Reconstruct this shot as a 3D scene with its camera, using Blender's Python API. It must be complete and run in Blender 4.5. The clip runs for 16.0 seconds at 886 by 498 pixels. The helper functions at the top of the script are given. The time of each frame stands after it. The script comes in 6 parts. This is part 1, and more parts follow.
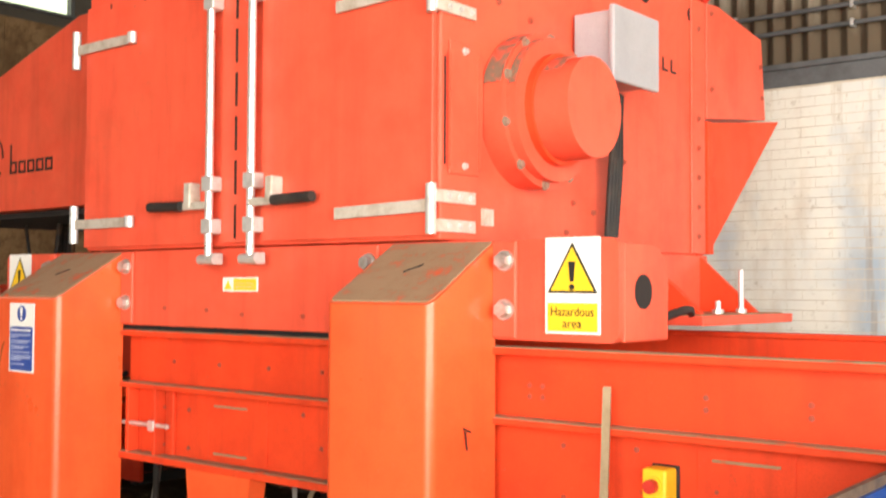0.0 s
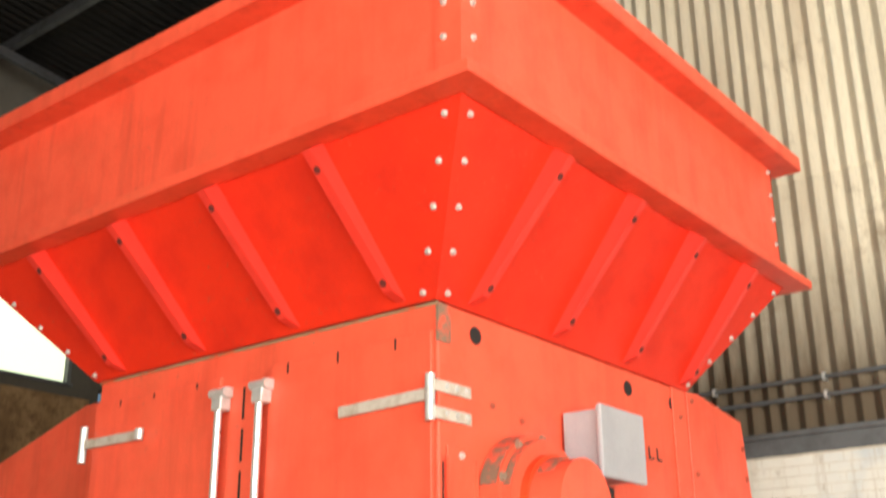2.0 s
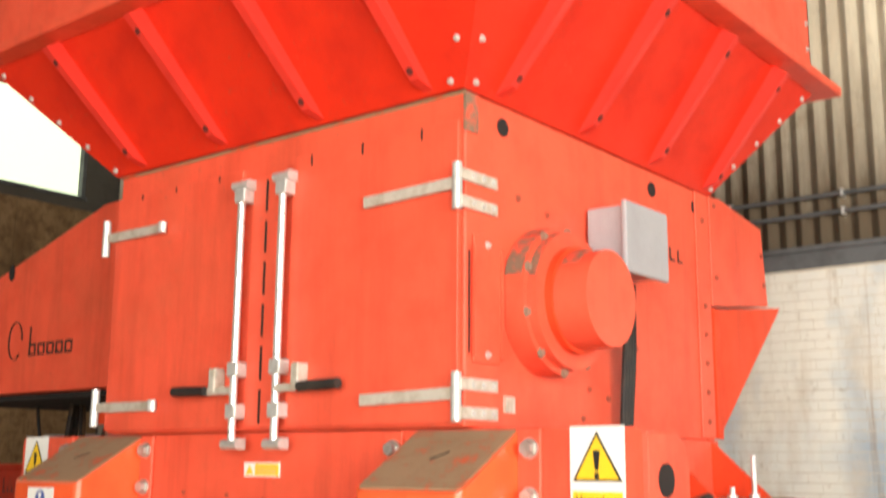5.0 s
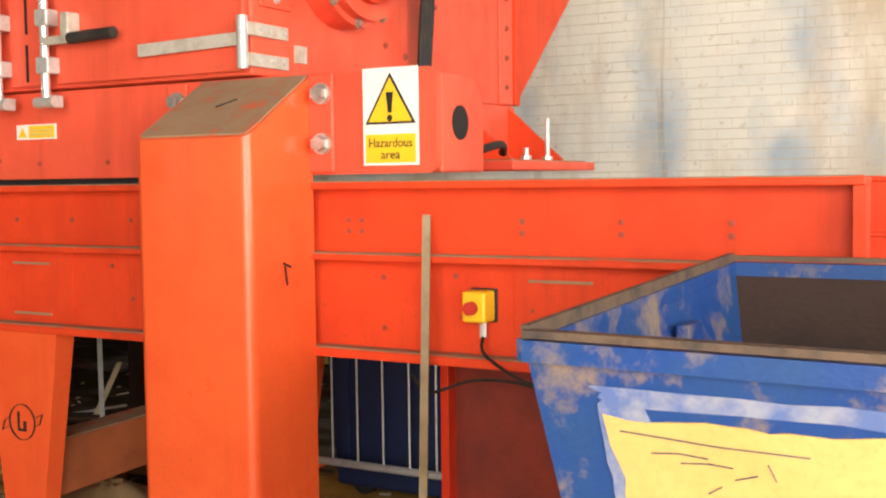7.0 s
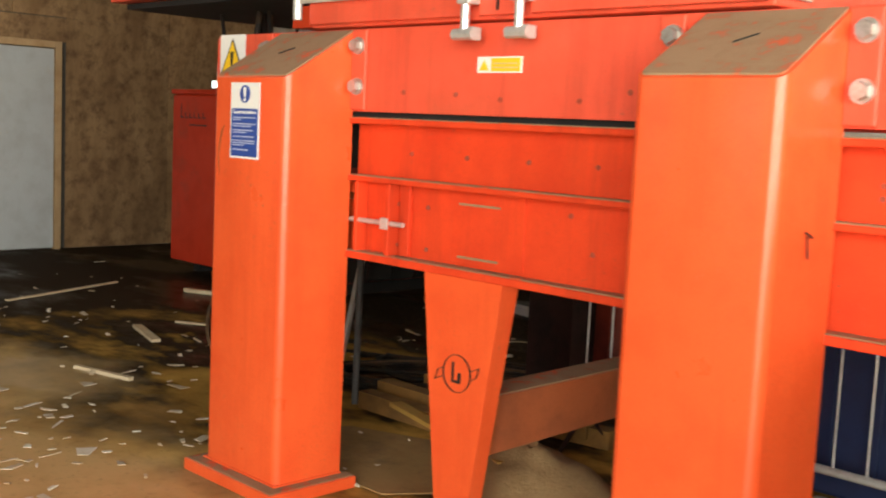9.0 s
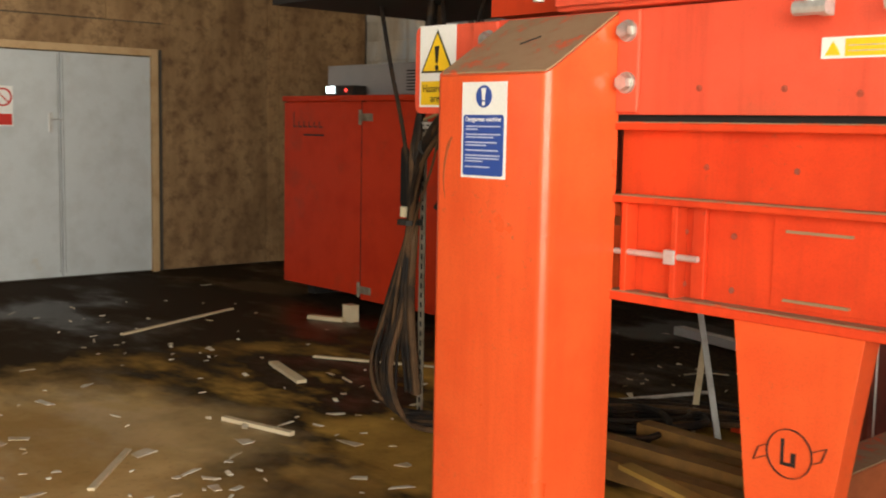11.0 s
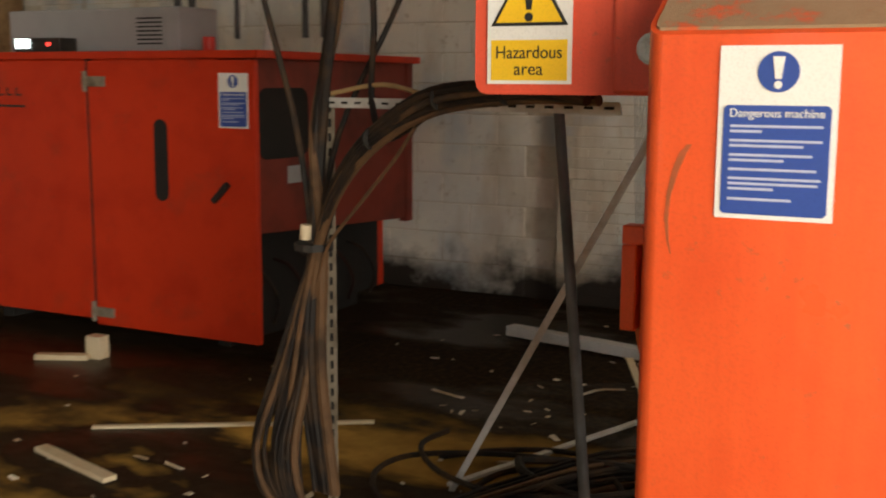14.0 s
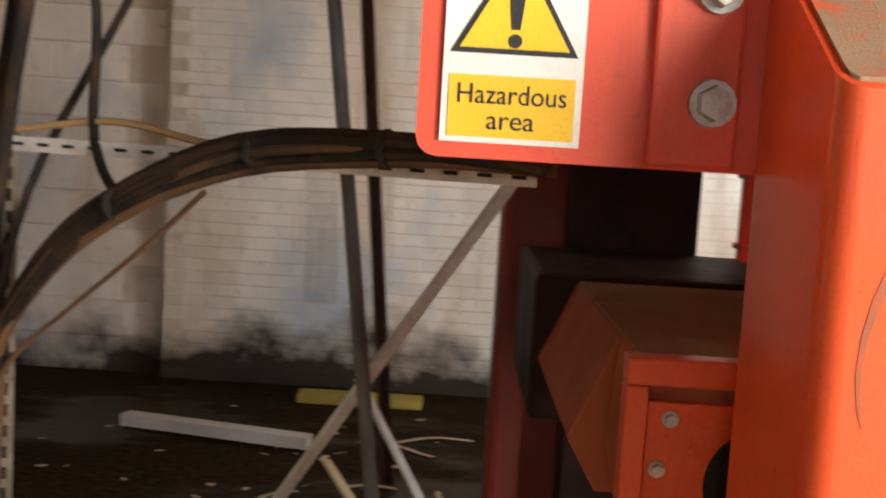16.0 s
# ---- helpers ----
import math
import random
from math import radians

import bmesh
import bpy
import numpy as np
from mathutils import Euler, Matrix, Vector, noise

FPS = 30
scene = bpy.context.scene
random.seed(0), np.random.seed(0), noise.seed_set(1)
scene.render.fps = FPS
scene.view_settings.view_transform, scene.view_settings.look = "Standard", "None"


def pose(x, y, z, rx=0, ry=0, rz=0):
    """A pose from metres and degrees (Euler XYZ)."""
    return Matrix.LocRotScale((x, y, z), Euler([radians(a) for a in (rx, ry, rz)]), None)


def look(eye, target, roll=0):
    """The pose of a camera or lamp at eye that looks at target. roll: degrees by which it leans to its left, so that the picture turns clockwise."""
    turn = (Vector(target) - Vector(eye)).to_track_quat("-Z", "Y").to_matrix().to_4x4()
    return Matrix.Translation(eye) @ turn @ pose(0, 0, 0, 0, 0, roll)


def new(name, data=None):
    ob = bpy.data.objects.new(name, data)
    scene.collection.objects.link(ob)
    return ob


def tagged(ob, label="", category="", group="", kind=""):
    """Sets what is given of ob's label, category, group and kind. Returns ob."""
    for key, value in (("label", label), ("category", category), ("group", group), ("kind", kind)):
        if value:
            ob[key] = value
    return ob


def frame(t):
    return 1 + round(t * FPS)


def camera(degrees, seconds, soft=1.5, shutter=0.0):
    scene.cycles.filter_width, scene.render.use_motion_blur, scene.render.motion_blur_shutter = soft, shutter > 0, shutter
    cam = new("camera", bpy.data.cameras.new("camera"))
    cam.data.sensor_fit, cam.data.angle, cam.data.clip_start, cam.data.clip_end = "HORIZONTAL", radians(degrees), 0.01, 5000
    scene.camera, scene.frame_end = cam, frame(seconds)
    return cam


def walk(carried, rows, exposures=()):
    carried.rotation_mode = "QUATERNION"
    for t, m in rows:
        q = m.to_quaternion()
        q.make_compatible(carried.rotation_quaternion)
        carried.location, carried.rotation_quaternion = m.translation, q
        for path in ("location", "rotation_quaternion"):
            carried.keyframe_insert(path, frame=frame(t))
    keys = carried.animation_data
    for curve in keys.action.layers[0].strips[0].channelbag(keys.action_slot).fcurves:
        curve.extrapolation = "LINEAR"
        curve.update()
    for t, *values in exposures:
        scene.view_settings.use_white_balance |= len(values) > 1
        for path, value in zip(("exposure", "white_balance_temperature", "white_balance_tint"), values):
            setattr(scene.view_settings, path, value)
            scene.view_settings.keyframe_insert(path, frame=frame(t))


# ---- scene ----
cam = camera(44.1, 16.0, soft=2.0, shutter=0.5)
PATH = [
    (0, (-0.026, 0.221, 1.702), (-1.288, 1.771, 1.777), 0.3),
    (0.5, (-0.045, 0.147, 1.752), (-1.274, 1.714, 1.93), -0.7),
    (1, (-0.005, 0.102, 1.799), (-1.227, 1.642, 2.162), -0.1),
    (1.5, (0.054, 0.058, 1.844), (-1.147, 1.574, 2.356), -0.4),
    (2, (0.081, 0.009, 1.869), (-1.082, 1.483, 2.556), -0.4),
    (2.5, (0.098, -0.028, 1.892), (-1.031, 1.415, 2.694), 0.1),
    (3, (0.085, -0.043, 1.893), (-1.03, 1.396, 2.721), 0.7),
    (3.2, (0.078, -0.041, 1.895), (-1.036, 1.407, 2.71), 0.9),
    (5.3, (-0.055, 0.071, 1.675), (-1.278, 1.627, 1.963), 0.0),
    (5.5, (-0.071, 0.097, 1.633), (-1.275, 1.678, 1.853), -0.3),
    (6, (-0.092, 0.122, 1.59), (-1.303, 1.71, 1.687), -1.1),
    (6.5, (-0.068, 0.131, 1.558), (-1.174, 1.797, 1.519), -1.0),
    (7, (-0.087, 0.2, 1.519), (-1.045, 1.951, 1.394), -0.7),
    (7.5, (-0.14, 0.145, 1.522), (-1.155, 1.858, 1.334), -0.5),
    (8, (-0.3, 0.22, 1.52), (-1.537, 1.778, 1.318), 0.1),
    (8.5, (-0.521, 0.275, 1.515), (-1.922, 1.687, 1.307), 1.9),
    (9, (-0.789, 0.292, 1.496), (-2.207, 1.684, 1.275), 2.7),
    (9.5, (-1.111, 0.316, 1.493), (-2.589, 1.637, 1.226), 1.7),
    (10, (-1.472, 0.326, 1.513), (-3.011, 1.584, 1.287), 2.7),
    (10.2, (-1.553, 0.342, 1.47), (-3.098, 1.597, 1.272), 3.0),
    (12.3, (-3.063, 0.483, 1.535), (-4.346, 1.987, 1.229), -0.6),
    (12.5, (-3.241, 0.521, 1.524), (-4.523, 2.031, 1.248), 1.1),
    (12.7, (-3.357, 0.552, 1.52), (-4.631, 2.074, 1.263), 2.0),
    (13, (-3.538, 0.551, 1.555), (-4.638, 2.203, 1.308), 1.4),
    (13.3, (-3.724, 0.587, 1.509), (-4.699, 2.317, 1.273), 1.1),
    (13.5, (-3.821, 0.628, 1.557), (-4.767, 2.363, 1.252), 0.5),
    (14, (-4.129, 0.82, 1.571), (-5.013, 2.588, 1.268), 0.3),
    (14.5, (-4.466, 0.978, 1.568), (-5.031, 2.875, 1.283), 0.6),
    (15, (-4.707, 1.192, 1.552), (-5.193, 3.112, 1.275), 0.6),
    (15.2, (-4.793, 1.247, 1.588), (-5.232, 3.185, 1.358), 0.4),
    (15.5, (-4.889, 1.369, 1.586), (-5.24, 3.329, 1.401), 1.7),
    (16, (-5.13, 1.52, 1.572), (-5.143, 3.51, 1.367), 3.5),
]
EXPOSURES = [(0, 0.3, 6500, 10), (0.6, 0.12, 6500, 10), (1.5, 0.08, 6450, 8), (3, 0.1, 6350, 4), (5.5, 0.02, 6500, 8), (7, -0.1, 6600, 8), (8.5, 0.08, 6600, 4), (10, 0.18, 6700, 6), (12.5, 0.12, 6900, 5), (14.5, 0.45, 6950, 8), (16, 0.95, 6400, 11)]
walk(cam, [(t, look(eye, target, roll)) for t, eye, target, roll in PATH], EXPOSURES)

# ---- world, sun, large lights ----
world = bpy.data.worlds.new("world")
scene.world = world
world.use_nodes = True
wn = world.node_tree.nodes
sky = wn.new("ShaderNodeTexSky")
sky.sky_type, sky.sun_disc = "NISHITA", False
sky.sun_elevation, sky.sun_rotation = radians(38), radians(150)
world.node_tree.links.new(sky.outputs[0], wn["Background"].inputs[0])
wn["Background"].inputs[1].default_value = 0.05


def sun_lamp():
    d = bpy.data.lights.new("sun", "SUN")
    d.energy, d.angle, d.color = 2.5, radians(0.5), (1.0, 0.93, 0.82)
    ob = new("sun", d)
    ob.matrix_world = look((3, -9, 9), (0, 0, 0))
    return ob


def gate_light(name, eye, target, w, h, energy, colour):
    """Daylight that enters through an open gateway of the hall."""
    d = bpy.data.lights.new(name, "AREA")
    d.shape, d.size, d.size_y, d.energy, d.color = "RECTANGLE", w, h, energy, colour
    ob = new(name, d)
    ob.matrix_world = look(eye, target)
    return ob


sun_lamp()
gate_light("gateway_light_south", (3.4, -5.3, 2.6), (3.4, 2, 2.3), 7.0, 4.6, 1450, (1.0, 0.94, 0.85))
gate_light("gateway_light_east", (8.3, -1.0, 2.7), (0, -0.2, 2.5), 6.2, 5.0, 1520, (1.0, 0.95, 0.88))


# ---- materials ----
def material(name):
    m = bpy.data.materials.new(name)
    m.use_nodes = True
    nt = m.node_tree
    return m, nt, nt.nodes["Principled BSDF"]


def node(nt, kind, **values):
    n = nt.nodes.new(kind)
    for k, v in values.items():
        n.inputs[k.replace("_", " ")].default_value = v
    return n


def noise_tex(nt, scale, detail=5.0, rough=0.6, where=None, stretch=None):
    n = node(nt, "ShaderNodeTexNoise", Scale=scale, Detail=detail, Roughness=rough)
    g = nt.nodes.new("ShaderNodeNewGeometry")
    src = g.outputs["Position"]
    if stretch:
        mp = nt.nodes.new("ShaderNodeMapping")
        mp.inputs["Scale"].default_value = stretch
        nt.links.new(src, mp.inputs["Vector"])
        src = mp.outputs[0]
    nt.links.new(src, n.inputs["Vector"])
    return n.outputs["Fac"]


def ramp(nt, fac, lo, hi):
    r = node(nt, "ShaderNodeMapRange")
    r.inputs["From Min"].default_value, r.inputs["From Max"].default_value = lo, hi
    nt.links.new(fac, r.inputs["Value"])
    return r.outputs["Result"]


def mix(nt, fac, a, b):
    x = nt.nodes.new("ShaderNodeMix")
    x.data_type = "RGBA"
    slots = [s for s in x.inputs if s.type == "RGBA"]
    if isinstance(fac, float):
        x.inputs[0].default_value = fac
    else:
        nt.links.new(fac, x.inputs[0])
    for s, v in zip(slots, (a, b)):
        if isinstance(v, tuple):
            s.default_value = (*v, 1)
        else:
            nt.links.new(v, s)
    return [o for o in x.outputs if o.type == "RGBA"][0]


def bump(nt, p, fac, strength, dist=0.01):
    b = node(nt, "ShaderNodeBump", Strength=strength, Distance=dist)
    nt.links.new(fac, b.inputs["Height"])
    nt.links.new(b.outputs[0], p.inputs["Normal"])


def surface(name, base, second, rough=0.6, metal=0.0, scale=4.0, fine=60.0, lo=0.45, hi=0.7, bmp=0.15, dirt=None, dirt_lo=0.62, dirt_hi=0.72, dirt_scale=2.5, vary=0.0, stretch=None, coat=0.0, rough2=None, specks=None):
    """A surface of two tones, with grain, patches of dirt and a little relief."""
    m, nt, p = material(name)
    big = noise_tex(nt, scale, stretch=stretch)
    small = noise_tex(nt, fine, 3.0, stretch=stretch)
    c = mix(nt, ramp(nt, big, lo, hi), base, second)
    c = mix(nt, ramp(nt, small, 0.48, 1.25), c, tuple(v * 0.6 for v in base))
    if dirt:
        d = noise_tex(nt, dirt_scale, 8.0, 0.7)
        c = mix(nt, ramp(nt, d, dirt_lo, dirt_hi), c, dirt)
    if specks:
        sp = noise_tex(nt, 38.0, 6.0, 0.75)
        area = ramp(nt, noise_tex(nt, 2.2, 4.0), 0.45, 0.7)
        mul = nt.nodes.new("ShaderNodeMath")
        mul.operation = "MULTIPLY"
        nt.links.new(ramp(nt, sp, 0.60, 0.66), mul.inputs[0])
        nt.links.new(area, mul.inputs[1])
        c = mix(nt, mul.outputs[0], c, specks)
    if vary:
        oi = nt.nodes.new("ShaderNodeObjectInfo")
        hsv = nt.nodes.new("ShaderNodeHueSaturation")
        nt.links.new(ramp(nt, oi.outputs["Random"], 0, 1), hsv.inputs["Value"])
        mr = hsv.inputs["Value"].links[0].from_node
        mr.inputs["To Min"].default_value, mr.inputs["To Max"].default_value = 1 - vary, 1 + vary
        nt.links.new(c, hsv.inputs["Color"])
        c = hsv.outputs[0]
    nt.links.new(c, p.inputs["Base Color"])
    r = ramp(nt, big, 0.3, 0.7)
    mr = r.node
    mr.inputs["To Min"].default_value, mr.inputs["To Max"].default_value = rough, rough2 or min(1, rough + 0.15)
    nt.links.new(r, p.inputs["Roughness"])
    p.inputs["Metallic"].default_value = metal
    p.inputs["Coat Weight"].default_value = coat
    bump(nt, p, small, bmp)
    return m


DUST = (0.33, 0.22, 0.125)
RED = surface("red_paint", (0.80, 0.100, 0.050), (0.72, 0.078, 0.036), 0.40, specks=(0.36, 0.10, 0.06), fine=160, bmp=0.05, dirt=(0.58, 0.10, 0.045), dirt_lo=0.48, dirt_hi=0.85, dirt_scale=1.7)
RED_DARK = surface("red_paint_deep", (0.74, 0.064, 0.018), (0.62, 0.046, 0.013), 0.45, specks=(0.30, 0.08, 0.04), fine=160, bmp=0.05, dirt=(0.35, 0.05, 0.025), dirt_lo=0.68, dirt_hi=0.85)
# Tower red darkened: the hopper slopes' downward shade is put into the colour.
SLOPE = surface("red_paint_slope_shade", (0.62, 0.024, 0.007), (0.52, 0.018, 0.006), 0.45, specks=(0.30, 0.08, 0.04), fine=160, bmp=0.05, dirt=(0.35, 0.05, 0.025), dirt_lo=0.68, dirt_hi=0.85)
# Dark red discs; the shade inside the rib holes is painted on.
RIBHOLE = surface("dark_red_hole", (0.11, 0.012, 0.008), (0.07, 0.010, 0.007), 0.8)
# Slope red lightened: the light the ribs catch is in the colour.
RIBRED = surface("red_paint_rib_shade", (0.63, 0.030, 0.017), (0.54, 0.023, 0.012), 0.45, fine=160, bmp=0.05)
ORANGE = surface("orange_paint", (0.82, 0.112, 0.030), (0.76, 0.088, 0.022), 0.26, specks=(0.45, 0.12, 0.05), fine=140, bmp=0.05, dirt=(0.50, 0.09, 0.03), dirt_lo=0.68, dirt_hi=0.85, coat=0.2)
DUSTY = surface("dust_on_paint", DUST, (0.26, 0.165, 0.09), 0.9, scale=9, fine=220, bmp=0.4, dirt=(0.62, 0.10, 0.03), dirt_lo=0.54, dirt_hi=0.64, dirt_scale=9)
RED_BOLT = surface("painted_bolt", (0.36, 0.06, 0.03), (0.24, 0.08, 0.05), 0.6, scale=12)
FILM = surface("thin_dust_film", (0.20, 0.13, 0.085), (0.15, 0.10, 0.065), 0.9, scale=9, fine=220, bmp=0.3, dirt=(0.70, 0.085, 0.04), dirt_lo=0.46, dirt_hi=0.58, dirt_scale=11)
# Machine red with the shade of cabinet and box legs in the colour.
CABRED = surface("shaded_red_paint", (0.58, 0.036, 0.009), (0.50, 0.027, 0.007), 0.42, specks=(0.2, 0.05, 0.03), fine=160, bmp=0.05, dirt=(0.25, 0.05, 0.025), dirt_lo=0.55, dirt_hi=0.85)
# Near-black red: shade on webs, cabinet end and rear pillar, in the colour.
SHADERED = surface("shade_blackened_red", (0.22, 0.022, 0.009), (0.10, 0.014, 0.008), 0.5, scale=2.5, fine=90, bmp=0.1)
RUSTRED = surface("rust_brown_casing", (0.40, 0.10, 0.03), (0.28, 0.075, 0.025), 0.7, scale=5, fine=90, bmp=0.15)
STEEL = surface("galvanised_steel", (0.62, 0.62, 0.60), (0.5, 0.49, 0.46), 0.34, 0.5, scale=30, fine=180, bmp=0.05)
CHROME = surface("bright_rod", (0.9, 0.9, 0.88), (0.8, 0.8, 0.78), 0.25, 0.75, scale=20, fine=150, bmp=0.02)
DIMSTEEL = surface("grimy_steel", (0.30, 0.25, 0.19), (0.14, 0.105, 0.07), 0.65, 0.3, scale=10, fine=150, bmp=0.15)
DUSTSTEEL = surface("dusty_steel", (0.58, 0.54, 0.47), (0.42, 0.36, 0.28), 0.55, 0.35, scale=18, fine=150, bmp=0.1)
BLACKRUB = surface("black_rubber", (0.022, 0.02, 0.019), (0.05, 0.042, 0.034), 0.55, scale=12, fine=120, bmp=0.1)
CABLE = surface("dusty_cable", (0.013, 0.010, 0.009), (0.060, 0.034, 0.017), 0.6, scale=9, fine=120, bmp=0.1)
# Near black that stands in for the shade inside holes and gaps.
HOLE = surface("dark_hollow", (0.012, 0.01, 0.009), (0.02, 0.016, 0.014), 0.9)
# Near black: the belt cover's colour, and the shade behind the drive casing.
NEAR_BLACK = surface("black_cover_and_shade", (0.03, 0.012, 0.010), (0.012, 0.008, 0.007), 0.5, scale=5, fine=70, bmp=0.25)
NEAR_BLACK.node_tree.nodes["Principled BSDF"].inputs["Specular IOR Level"].default_value = 0.12
GREYBOX = surface("grey_enamel", (0.37, 0.37, 0.385), (0.33, 0.33, 0.345), 0.4, fine=150, bmp=0.03, dirt=(0.4, 0.36, 0.3), dirt_lo=0.68, dirt_hi=0.85)
WHITE = surface("white_plastic", (0.82, 0.81, 0.78), (0.78, 0.77, 0.73), 0.35, fine=200, bmp=0.02, dirt=(0.55, 0.5, 0.42), dirt_lo=0.68, dirt_hi=0.8, dirt_scale=9)
YELLOW = surface("sign_yellow", (0.88, 0.56, 0.02), (0.84, 0.52, 0.02), 0.35, fine=200, bmp=0.02)
BLUE_SIGN = surface("sign_blue", (0.03, 0.075, 0.33), (0.03, 0.07, 0.3), 0.35, fine=200, bmp=0.02)
BLACK = surface("sign_black", (0.012, 0.012, 0.012), (0.02, 0.02, 0.02), 0.4)
PALE = surface("pale_blue_print", (0.45, 0.5, 0.68), (0.4, 0.46, 0.65), 0.4)
REDPLASTIC = surface("red_plastic", (0.6, 0.03, 0.02), (0.55, 0.03, 0.02), 0.35)
BINBLUE = surface("worn_blue_paint", (0.008, 0.056, 0.25), (0.014, 0.066, 0.21), 0.42, scale=5, fine=70, bmp=0.12, dirt=(0.24, 0.18, 0.15), dirt_lo=0.545, dirt_hi=0.66, dirt_scale=4.4)
BININ = surface("rusty_bin_inside", (0.042, 0.020, 0.013), (0.024, 0.016, 0.017), 0.8, scale=4, fine=60, bmp=0.3)
BINYEL = surface("worn_yellow_patch", (0.74, 0.49, 0.17), (0.66, 0.41, 0.13), 0.55, fine=60, bmp=0.1, dirt=(0.35, 0.2, 0.08), dirt_lo=0.66, dirt_hi=0.74, dirt_scale=3.5)
RIMRUST = surface("worn_rim", (0.15, 0.098, 0.066), (0.055, 0.045, 0.045), 0.65, 0.2, scale=14, bmp=0.3)
PLY = surface("plywood", (0.38, 0.235, 0.11), (0.22, 0.125, 0.055), 0.7, scale=3.0, fine=24, lo=0.35, hi=0.65, bmp=0.1, dirt=(0.15, 0.08, 0.035), dirt_lo=0.46, dirt_hi=0.66, dirt_scale=9, vary=0.12, stretch=(1, 1, 0.35))
TIMBER = surface("raw_timber", (0.50, 0.34, 0.18), (0.40, 0.25, 0.12), 0.7, scale=5, fine=60, bmp=0.15, vary=0.2)
LATH = surface("pale_lath", (0.68, 0.56, 0.38), (0.58, 0.44, 0.27), 0.65, scale=6, fine=80, bmp=0.1, vary=0.15)
STICK = surface("weathered_stick", (0.30, 0.22, 0.13), (0.20, 0.135, 0.07), 0.75, scale=9, fine=80, bmp=0.2)
DOORW = surface("white_door_paint", (0.54, 0.57, 0.58), (0.47, 0.49, 0.49), 0.45, fine=120, bmp=0.03, dirt=(0.48, 0.42, 0.34), dirt_lo=0.62, dirt_hi=0.8)
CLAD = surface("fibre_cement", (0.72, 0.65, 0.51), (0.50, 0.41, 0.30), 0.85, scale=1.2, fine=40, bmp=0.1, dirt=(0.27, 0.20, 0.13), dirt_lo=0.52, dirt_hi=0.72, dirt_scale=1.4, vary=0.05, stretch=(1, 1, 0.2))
ROOFM = surface("dark_roof_sheet", (0.022, 0.020, 0.019), (0.013, 0.012, 0.012), 0.85, scale=1.5, fine=30)
IRON = surface("dark_steelwork", (0.15, 0.155, 0.16), (0.10, 0.10, 0.10), 0.6, 0.3, scale=4, fine=60, dirt=(0.2, 0.13, 0.08))
DULLSTEEL = surface("sooty_steelwork", (0.055, 0.055, 0.06), (0.035, 0.034, 0.034), 0.6, 0.2, scale=4, fine=60)
PLAIN = surface("grey_wall_panel", (0.10, 0.088, 0.072), (0.08, 0.07, 0.058), 0.8, scale=1.2, fine=20)
TRUNK = surface("white_tube_plastic", (0.66, 0.66, 0.66), (0.55, 0.52, 0.46), 0.4, fine=60)
MORTAR = surface("mortar", (0.66, 0.59, 0.47), (0.44, 0.36, 0.26), 0.95, fine=70, bmp=0.3)
CHIP = surface("paper_and_chips", (0.70, 0.64, 0.54), (0.55, 0.42, 0.26), 0.8, scale=7, lo=0.4, hi=0.6)


def sooty_foot(nt, c):
    """Uneven black splash and soot along the foot of a wall."""
    foot = nt.nodes.new("ShaderNodeSeparateXYZ")
    g = nt.nodes.new("ShaderNodeNewGeometry")
    nt.links.new(g.outputs["Position"], foot.inputs[0])
    soot = nt.nodes.new("ShaderNodeMath")
    soot.operation = "MULTIPLY_ADD"
    soot.inputs[1].default_value = -1.5
    nt.links.new(noise_tex(nt, 1.3, 6, 0.62), soot.inputs[0])
    nt.links.new(foot.outputs["Z"], soot.inputs[2])
    return mix(nt, ramp(nt, soot.outputs[0], -0.34, -0.66), c, (0.026, 0.019, 0.014))


def streaked(m, colour, lo, hi):
    """Grime that has run down a painted plate."""
    nt = m.node_tree
    p = nt.nodes["Principled BSDF"]
    c = p.inputs["Base Color"].links[0].from_socket
    run = noise_tex(nt, 1.0, 7, 0.68, stretch=(5.5, 5.5, 0.45))
    nt.links.new(mix(nt, ramp(nt, run, lo, hi), c, colour), p.inputs["Base Color"])


